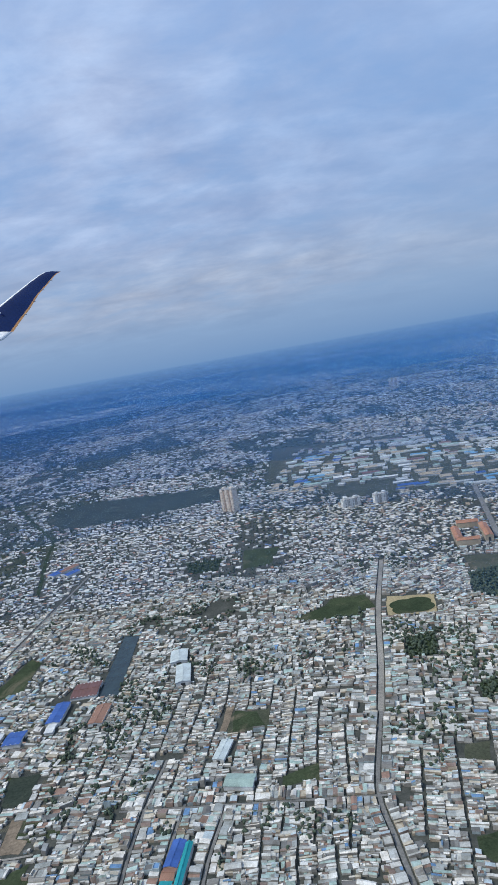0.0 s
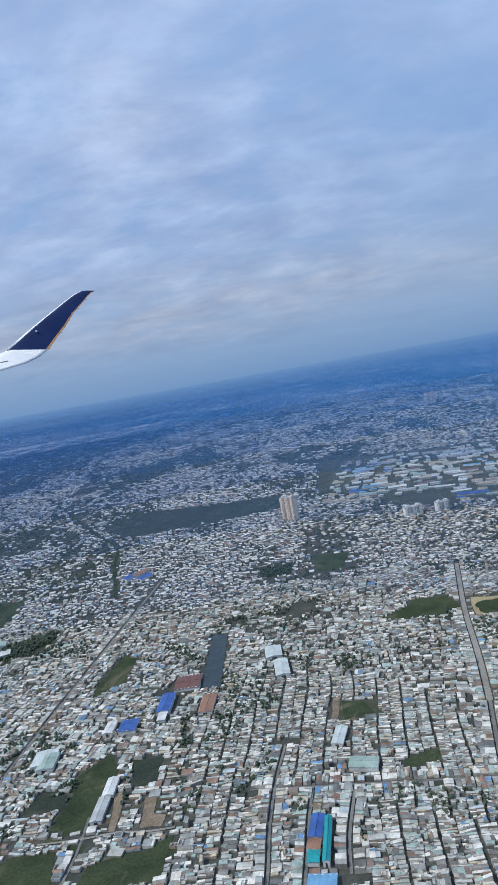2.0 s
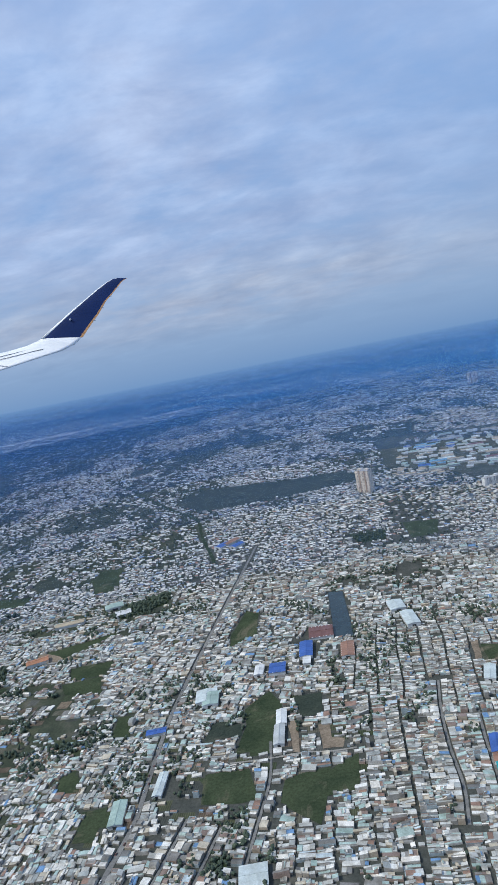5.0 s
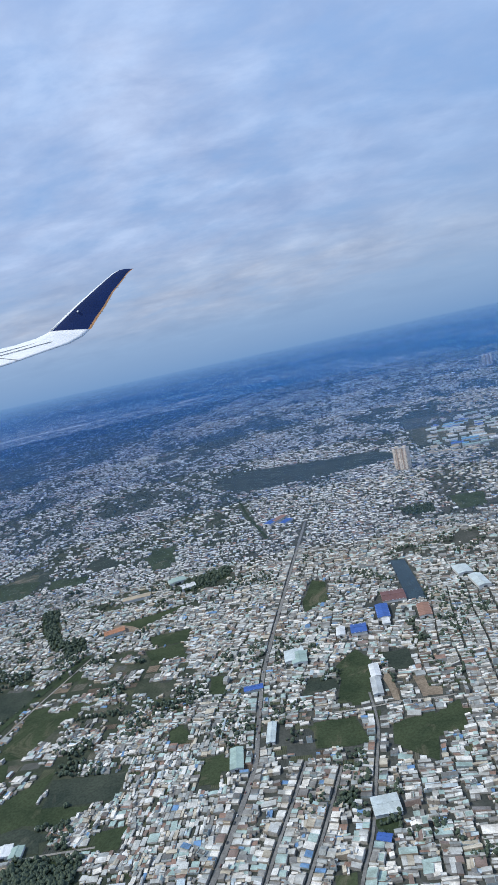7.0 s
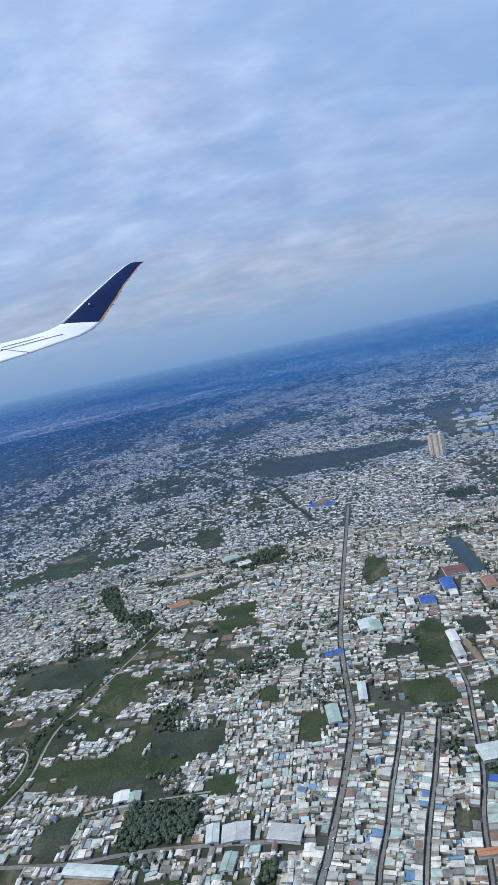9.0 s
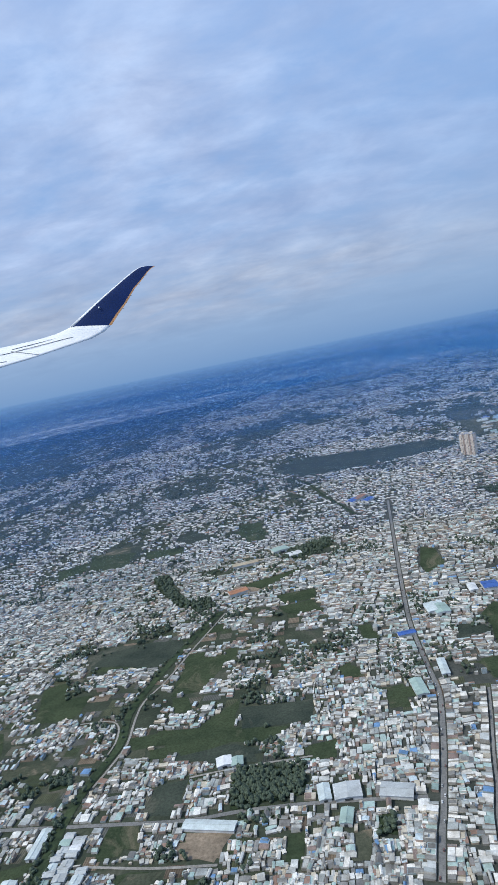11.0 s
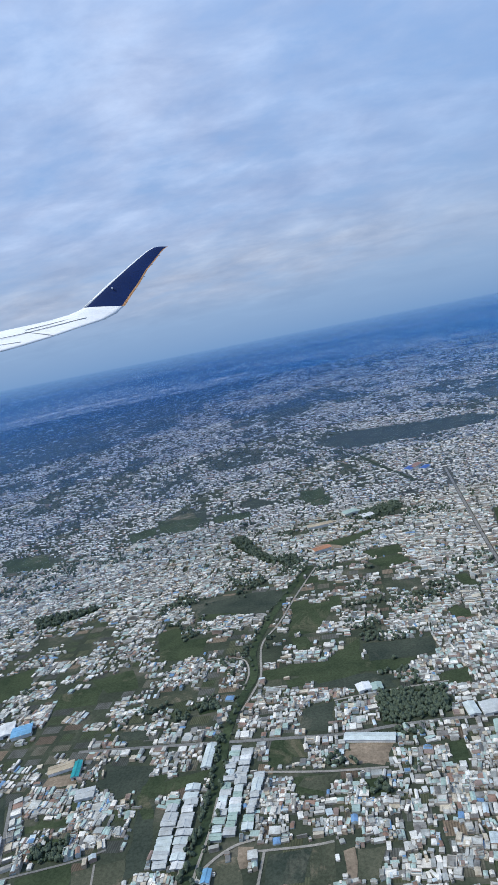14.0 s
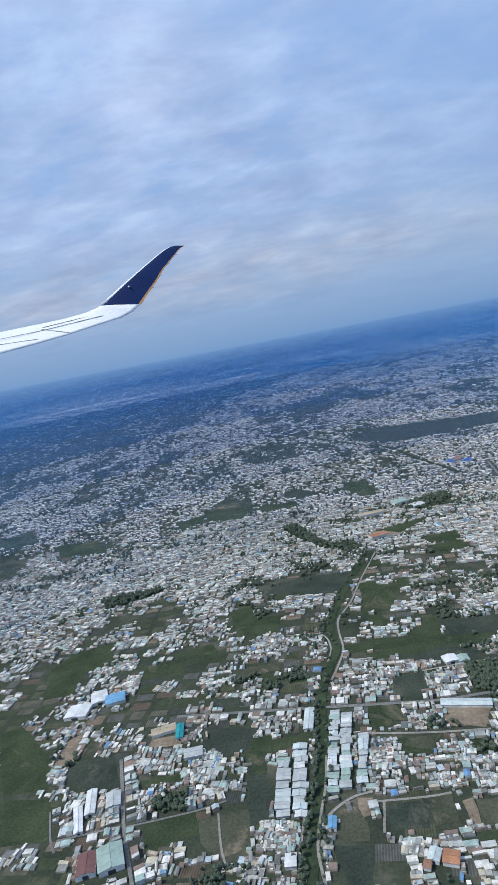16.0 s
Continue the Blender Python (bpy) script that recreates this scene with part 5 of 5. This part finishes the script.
def wall_box(hd, hw, h):
    return boxed(-hd, hd, -hw, hw, 0, h)


def openings(root, hd, hw, h, floors):
    """A door and windows in the front towards the lane."""
    part("door", boxed(hd - 0.02, hd + 0.06, -hw * 0.45, hw * 0.25, 0.02, min(1.25, h * 0.6)), M_DARK, root, "dark folding door")
    for f in range(floors):
        for s in (-0.5, 0.5):
            if f:
                z = h * (f + 0.35) / floors
                w = part("window", boxed(hd - 0.02, hd + 0.05, hw * s - hw * 0.28, hw * s + hw * 0.28, z, z + 0.55), M_DARK, root)
                part("sill", boxed(hd, hd + 0.12, hw * s - hw * 0.33, hw * s + hw * 0.33, z - 0.08, z), M_CONCRETE, w)


def flat_house(hd, hw, h, floors, tank=True):
    root = new("town_house")
    part("wall_shell", wall_box(hd, hw, h - 0.3), M_WALL_ONE, root)
    part("roof_deck", boxed(-hd * 0.9, hd * 0.9, -hw * 0.9, hw * 0.9, h - 0.42, h - 0.26), M_ROOF_ONE, root)
    bm = bmesh.new()
    for x0, x1, y0, y1 in ((-hd, hd, -hw, -hw + 0.14), (-hd, hd, hw - 0.14, hw), (-hd, -hd + 0.14, -hw + 0.14, hw - 0.14), (hd - 0.14, hd, -hw + 0.14, hw - 0.14)):
        box(bm, x0, x1, y0, y1, h - 0.3, h)
    part("parapet", bm, M_WALL_ONE, root)
    part("stair_head", boxed(-hd * 0.75, -hd * 0.3, -hw * 0.7, hw * 0.3, h - 0.26, h + 1.0), M_WALL_ONE, root)
    if tank:
        bm = bmesh.new()
        bmesh.ops.create_cone(bm, cap_ends=True, segments=10, radius1=0.42, radius2=0.42, depth=0.9, matrix=Matrix.Translation((hd * 0.3, hw * 0.4, h + 0.35)))
        bmesh.ops.create_cone(bm, cap_ends=True, segments=10, radius1=0.42, radius2=0.1, depth=0.2, matrix=Matrix.Translation((hd * 0.3, hw * 0.4, h + 0.9)))
        part("water_tank", bm, PAINT["grey"], root, "grey steel water tank")
    openings(root, hd, hw, h, floors)
    return root


def gable_house(hd, hw, h, floors):
    root = new("town_house")
    e = h * 0.78
    bm = wall_box(hd, hw, e)
    for x in (-hd, hd):
        bm.faces.new([bm.verts.new(p) for p in ((x, -hw, e), (x, hw, e), (x, 0, h - 0.06))])
    part("wall_shell", bm, M_WALL_ONE, root)
    for s in (-1, 1):
        bm = bmesh.new()
        lo = [(-hd - 0.2, s * (hw + 0.25), e - 0.12), (hd + 0.2, s * (hw + 0.25), e - 0.12), (hd + 0.2, 0, h), (-hd - 0.2, 0, h)]
        v = [bm.verts.new(p) for p in lo] + [bm.verts.new((x, y, z - 0.07)) for x, y, z in lo]
        for q in ((0, 1, 2, 3), (7, 6, 5, 4), (0, 4, 5, 1), (1, 5, 6, 2), (3, 2, 6, 7), (0, 3, 7, 4)):
            bm.faces.new([v[i] for i in q])
        bmesh.ops.recalc_face_normals(bm, faces=bm.faces[:])
        part("roof_slope", bm, M_ROOF_ONE, root)
    part("ridge_cap", boxed(-hd - 0.2, hd + 0.2, -0.14, 0.14, h - 0.03, h + 0.07), M_CONCRETE, root)
    openings(root, hd, hw, h, floors)
    return root


def lean_house(hd, hw, h, floors):
    root = new("town_house")
    bm = wall_box(hd, hw, h * 0.85)
    part("wall_shell", bm, M_WALL_ONE, root)
    bm = boxed(-hd - 0.25, hd + 0.35, -hw - 0.05, hw + 0.05, h * 0.85, h * 0.85 + 0.09, bottom=True)
    for v in bm.verts:
        v.co.z += h * 0.14 * (hd - v.co.x) / (2 * hd)
    part("roof_sheet", bm, M_ROOF_ONE, root)
    part("side_wall", boxed(-hd, -hd + 0.15, -hw, hw, h * 0.85, h * 0.97), M_WALL_ONE, root)
    openings(root, hd, hw, h, floors)
    return root


def build_near_houses():
    kinds = [(flat_house, 2.6, 1.3, 3.4, 2, "narrow two storey rendered house with flat roof"), (flat_house, 2.2, 1.2, 4.6, 3, "tall narrow house with roof tank and stair head"), (gable_house, 2.4, 1.3, 2.4, 1, "low house under a gabled sheet roof"),
             (gable_house, 1.7, 1.2, 1.9, 1, "small shed-like house with gabled metal roof"), (lean_house, 1.8, 1.2, 1.8, 1, "small house under a sloping metal sheet"), (lean_house, 3.0, 1.3, 2.2, 1, "long low house under one metal sheet"), (gable_house, 3.2, 1.7, 2.9, 2, "two storey house with long gabled roof")]
    made = {}
    r = np.random.default_rng(3)
    for i in NEAR:
        x, y, hd, hw, turn, h = TOWN[i, :6]
        score = [abs(math.log(hd / k[1])) + abs(math.log(hw / k[2])) + abs(math.log(h / k[3])) + 0.5 * r.random() for k in kinds]
        k = int(np.argmin(score))
        make, d0, w0, h0, floors, words = kinds[k]
        m = pose(x, y, 0, 0, 0, math.degrees(turn)) @ Matrix.Diagonal((hd / d0, hw / w0, h / h0, 1))
        if k not in made:
            made[k] = tagged(make(d0, w0, h0, floors), words, "house", "houses along the lanes")
            made[k].matrix_basis = pose(x, y, 0, 0, 0, math.degrees(turn))
        else:
            copy_thing(made[k], m)


build_near_houses()


def make_car(paint):
    """A small car: a rounded body, a glazed cabin and four wheels."""
    root = new("car")
    bm = boxed(-1.1, 1.1, -0.47, 0.47, 0.16, 0.5, bottom=True)
    bmesh.ops.bevel(bm, geom=bm.edges[:], offset=0.08, segments=2, affect="EDGES")
    part("body", bm, paint, root)
    bm = boxed(-0.75, 0.5, -0.42, 0.42, 0.5, 0.78)
    for v in bm.verts:
        if v.co.z > 0.6:
            v.co.x, v.co.y = v.co.x * 0.75, v.co.y * 0.86
    part("cabin", bm, M_DARK, root, "dark glazed cabin")
    part("roof_panel", boxed(-0.54, 0.35, -0.35, 0.35, 0.78, 0.81), paint, root)
    for x in (-0.68, 0.68):
        for y in (-0.44, 0.44):
            bm = bmesh.new()
            bmesh.ops.create_cone(bm, cap_ends=True, segments=10, radius1=0.17, radius2=0.17, depth=0.12, matrix=Matrix.Translation((x, y, 0.17)) @ Matrix.Rotation(math.pi / 2, 4, "X"))
            part("wheel", bm, M_DARK, root)
    return root


def build_cars():
    r = random.Random(21)
    kinds = [(PAINT["white"], "white"), (PAINT["grey"], "silver grey"), (M_DARK, "black"), (PAINT["maroon"], "dark red")]
    line = ROADS[0][0]
    level = ROAD_TOP["main_road"]
    made, at = {}, 2.0
    for a, b in zip(line[:-1], line[1:]):
        ab, long = b - a, math.hypot(*(b - a))
        while at < long and a[1] < 520:
            side = r.choice((-1, 1))
            q = a + ab * at / long + np.array((ab[1], -ab[0])) / long * side * 0.85
            turn = math.degrees(math.atan2(ab[1], ab[0])) + (180 if side < 0 else 0)
            k = r.randrange(4)
            m = pose(q[0], q[1], level, 0, 0, turn)
            if k not in made:
                made[k] = tagged(make_car(kinds[k][0]), "small %s car on the main road" % kinds[k][1], "car", "cars on the main road")
                made[k].matrix_basis = m
            else:
                copy_thing(made[k], m)
            at += r.uniform(5, 22)
        at = max(0.0, at - long)


build_cars()


def build_town():
    r = np.random.default_rng(5)
    a = np.delete(TOWN, NEAR, 0)
    kind = r.random(len(a))
    sets = (kind < 0.40, GABLE, GABLE_Q, [0, 0, 0, 0, 1, 1]), ((kind >= 0.40) & (kind < 0.62), PARAPET, PARAPET_Q, [0] * 4 + [0] * 8 + [1]), (kind >= 0.62, LEAN, FLAT_Q, [0, 0, 0, 0, 1])
    for which, t, q, m in sets:
        joined("town_houses", placed(t, a[which]), q, [M_WALL, M_ROOF], m, "crowded low white and grey town houses", "houses")
    gabled = r.random(len(FAR)) < 0.35
    joined("far_houses", placed(GABLE, FAR[gabled]), GABLE_Q, [M_WALL_FAR, M_ROOF_FAR], [0, 0, 0, 0, 1, 1], "distant pale gabled houses in clusters", "houses")
    joined("far_houses", placed(LEAN, FAR[~gabled]), FLAT_Q, [M_WALL_FAR, M_ROOF_FAR], [0, 0, 0, 0, 1], "distant pale flat roofed houses in clusters", "houses")
    # stair heads and sheds on the flat roofs
    b = a[(kind >= 0.40) & (kind < 0.62) & (r.random(len(a)) < 0.6)].copy()
    off = b[:, 2] * r.choice([-0.5, 0.5], len(b))
    b[:, 0] += off * np.cos(b[:, 4])
    b[:, 1] += off * np.sin(b[:, 4])
    base = b[:, 5] * 0.88
    b[:, 2] *= r.uniform(0.18, 0.36, len(b))
    b[:, 3] *= r.uniform(0.4, 0.8, len(b))
    b[:, 5] = r.uniform(0.5, 1.1, len(b))
    c = placed(FLAT, b)
    c[:, :, 2] += base[:, None]
    joined("stair_heads", c, FLAT_Q, [M_WALL, M_ROOF], [0, 0, 0, 0, 1], "small stair heads and sheds on flat roofs", "roof sheds")


build_town()


def build_plots():
    """Small gardens and paddies between the scattered houses."""
    r = np.random.default_rng(15)
    u, v = np.meshgrid(np.arange(-1150, -110, 17.0), np.arange(30, 620, 12.0))
    n = u.size
    hw, hl = r.uniform(4.5, 8.3, n), r.uniform(3.0, 5.8, n)
    c, s = math.cos(-0.10), math.sin(-0.10)
    x, y = u.ravel() * c - v.ravel() * s * 0.2, v.ravel() + u.ravel() * s * 0.35
    ok = (r.random(n) < 0.72) & ~blocked(x, y) & (density(x, y) < 0.8)
    a = np.column_stack([x, y, hw, hl, np.full(n, -0.10), np.full(n, 1.0)])[ok]
    p = placed([(-1, -1, 0), (1, -1, 0), (1, 1, 0), (-1, 1, 0)], a)
    p[:, :, 2] = 0.03
    joined("garden_plots", p, [(0, 1, 2, 3)], [M_PLOT], [0], "small green and brown garden plots", "gardens")


build_plots()


def crown_template(seed, clumps):
    """Uneven clumps of leaves."""
    bm = bmesh.new()
    r = random.Random(seed)
    for i in range(clumps):
        q = bmesh.ops.create_icosphere(bm, subdivisions=1, radius=r.uniform(0.42, 0.66) * (1 if clumps > 1 else 1.5))["verts"]
        at = Vector((r.uniform(-0.5, 0.5), r.uniform(-0.5, 0.5), r.uniform(0.55, 1.1)))
        for v in q:
            v.co = v.co * r.uniform(0.78, 1.2) + at
    pts, faces = [tuple(v.co) for v in bm.verts], [tuple(v.index for v in f.verts) for f in bm.faces]
    bm.free()
    return pts, faces


def make_tree(seed):
    """A garden tree: a forked trunk and a crown of many small clumps."""
    r = random.Random(seed + 50)
    root = new("tree")
    high = r.uniform(2.2, 3.2)
    bm = bmesh.new()
    limbs = [((0, 0, 0), (0.05, 0.03, high * 0.45), 0.16, 0.11)]
    for i in range(4):
        a = i * 1.57 + r.uniform(-0.4, 0.4)
        limbs.append(((0.05, 0.03, high * 0.42), (math.cos(a) * 0.8, math.sin(a) * 0.8, high * r.uniform(0.65, 0.9)), 0.08, 0.03))
    for a, e, r0, r1 in limbs:
        a, e = Vector(a), Vector(e)
        turn = (e - a).to_track_quat("Z", "Y").to_matrix().to_4x4()
        bmesh.ops.create_cone(bm, segments=6, radius1=r0, radius2=r1, depth=(e - a).length, matrix=Matrix.Translation((a + e) / 2) @ turn)
    part("trunk", bm, M_BARK, root, "brown forked trunk")
    bm = bmesh.new()
    for i in range(22):
        a, d, z = r.uniform(0, 6.28), 1.35 * math.sqrt(r.random()), r.uniform(0.45, 1.0)
        at = Vector((math.cos(a) * d * (1.25 - 0.55 * z), math.sin(a) * d * (1.25 - 0.55 * z), high * z))
        for v in bmesh.ops.create_icosphere(bm, subdivisions=1, radius=r.uniform(0.28, 0.5))["verts"]:
            v.co = v.co * r.uniform(0.7, 1.25) + at
    part("crown", bm, M_LEAF, root, "dense dark green leaves")
    return tagged(root, "small leafy dark green tree between houses", "tree", "garden trees")


def build_trees():
    r = np.random.default_rng(9)
    n = 110000
    y = 10 + 690 * r.random(n)
    x = MID.x + (r.random(n) * 2 - 1) * (330 + 0.6 * (y + 100))
    clump = 0.42 * value_noise(x, y, 17, 91) + 0.58 * value_noise(x, y, 62, 92)
    ok = clump > 0.56 - 0.03 * np.clip((y - 350) / 150, 0, 1) + 0.08 * np.clip((y - 900) / 250, 0, 1) + 0.105 * density(x, y) + 0.085 * (x < -345)
    ok &= (r.random(n) < 0.62) & (x * ACROSS.x + y * ACROSS.y > 196)
    bad = on_road(x, y, 1.0)
    for poly, kind in KEEP_OFF:
        hit = inside(poly, x, y)
        bad |= hit & ((r.random(n) < 0.965) if kind not in ("pond", "plaza") else True)
    for cx, cy, w, l, turn in BLOCKED:
        bad |= np.hypot(x - cx, y - cy) < max(w, l) * 0.55
    ok &= ~bad
    pts = [np.column_stack([x, y])[ok]]
    for poly, kind in KEEP_OFF:
        if kind == "wood":
            lo, hi = poly.min(0), poly.max(0)
            m = int((hi - lo).prod() / 5.5)
            p = lo + r.random((m, 2)) * (hi - lo)
            pts.append(p[inside(poly, p[:, 0], p[:, 1])])
    for line, half, lined in ROADS:
        if half > 4.4 and line[0][0] < -450 or line[-1][1] > 1500:  # along the canal and the north road
            for p in line:
                far = line[-1][1] > 1500
                m = 0 if far else 7 if p[1] < 215 else 1
                k = r.normal(0, 1, (m, 2)) * (1.9 if far else 1.3)
                side = r.choice([-1, -1, 1] if p[1] < 215 or far else [-1, -1, -1, 0], m) * (half - 0.9)
                pts.append(np.column_stack([p[0] + side + k[:, 0], p[1] + k[:, 1] * 1.6]))
    p = np.concatenate(pts)
    p = p[np.argsort(p[:, 0] * ACROSS.x + p[:, 1] * ACROSS.y)]
    p = p[p[:, 0] * ACROSS.x + p[:, 1] * ACROSS.y > 196]
    single, p = p[:140], p[140:]
    kinds = [make_tree(i) for i in range(5)]
    for i, (x, y) in enumerate(single):
        s = r.uniform(0.7, 1.25)
        m = pose(x, y, 0, 0, 0, r.uniform(0, 360))
        if i < 5:
            kinds[i].matrix_basis = m
        else:
            copy_thing(kinds[i % 5], m @ Matrix.Diagonal((s, s, s * r.uniform(0.85, 1.2), 1)))
    p = p[(p[:, 1] < FAR_FROM + 20) | (r.random(len(p)) < 0.5)]
    size = r.uniform(0.8, 2.1, len(p)) * np.where(p[:, 0] < -345, 1.2, 1.0)
    a = np.column_stack([p, size, size, r.uniform(0, 6.28, len(p)), size * r.uniform(0.9, 1.4, len(p))])
    a = np.concatenate([a, GROVES])
    close = a[:, 1] < 430
    for i in range(6):
        t, q = crown_template(i, 3 if i < 3 else 1)
        joined("trees", placed(t, a[close if i < 3 else ~close][i % 3::3]), q, [M_LEAF], [0] * len(q), "scattered dark green trees between the houses", "trees")


build_trees()
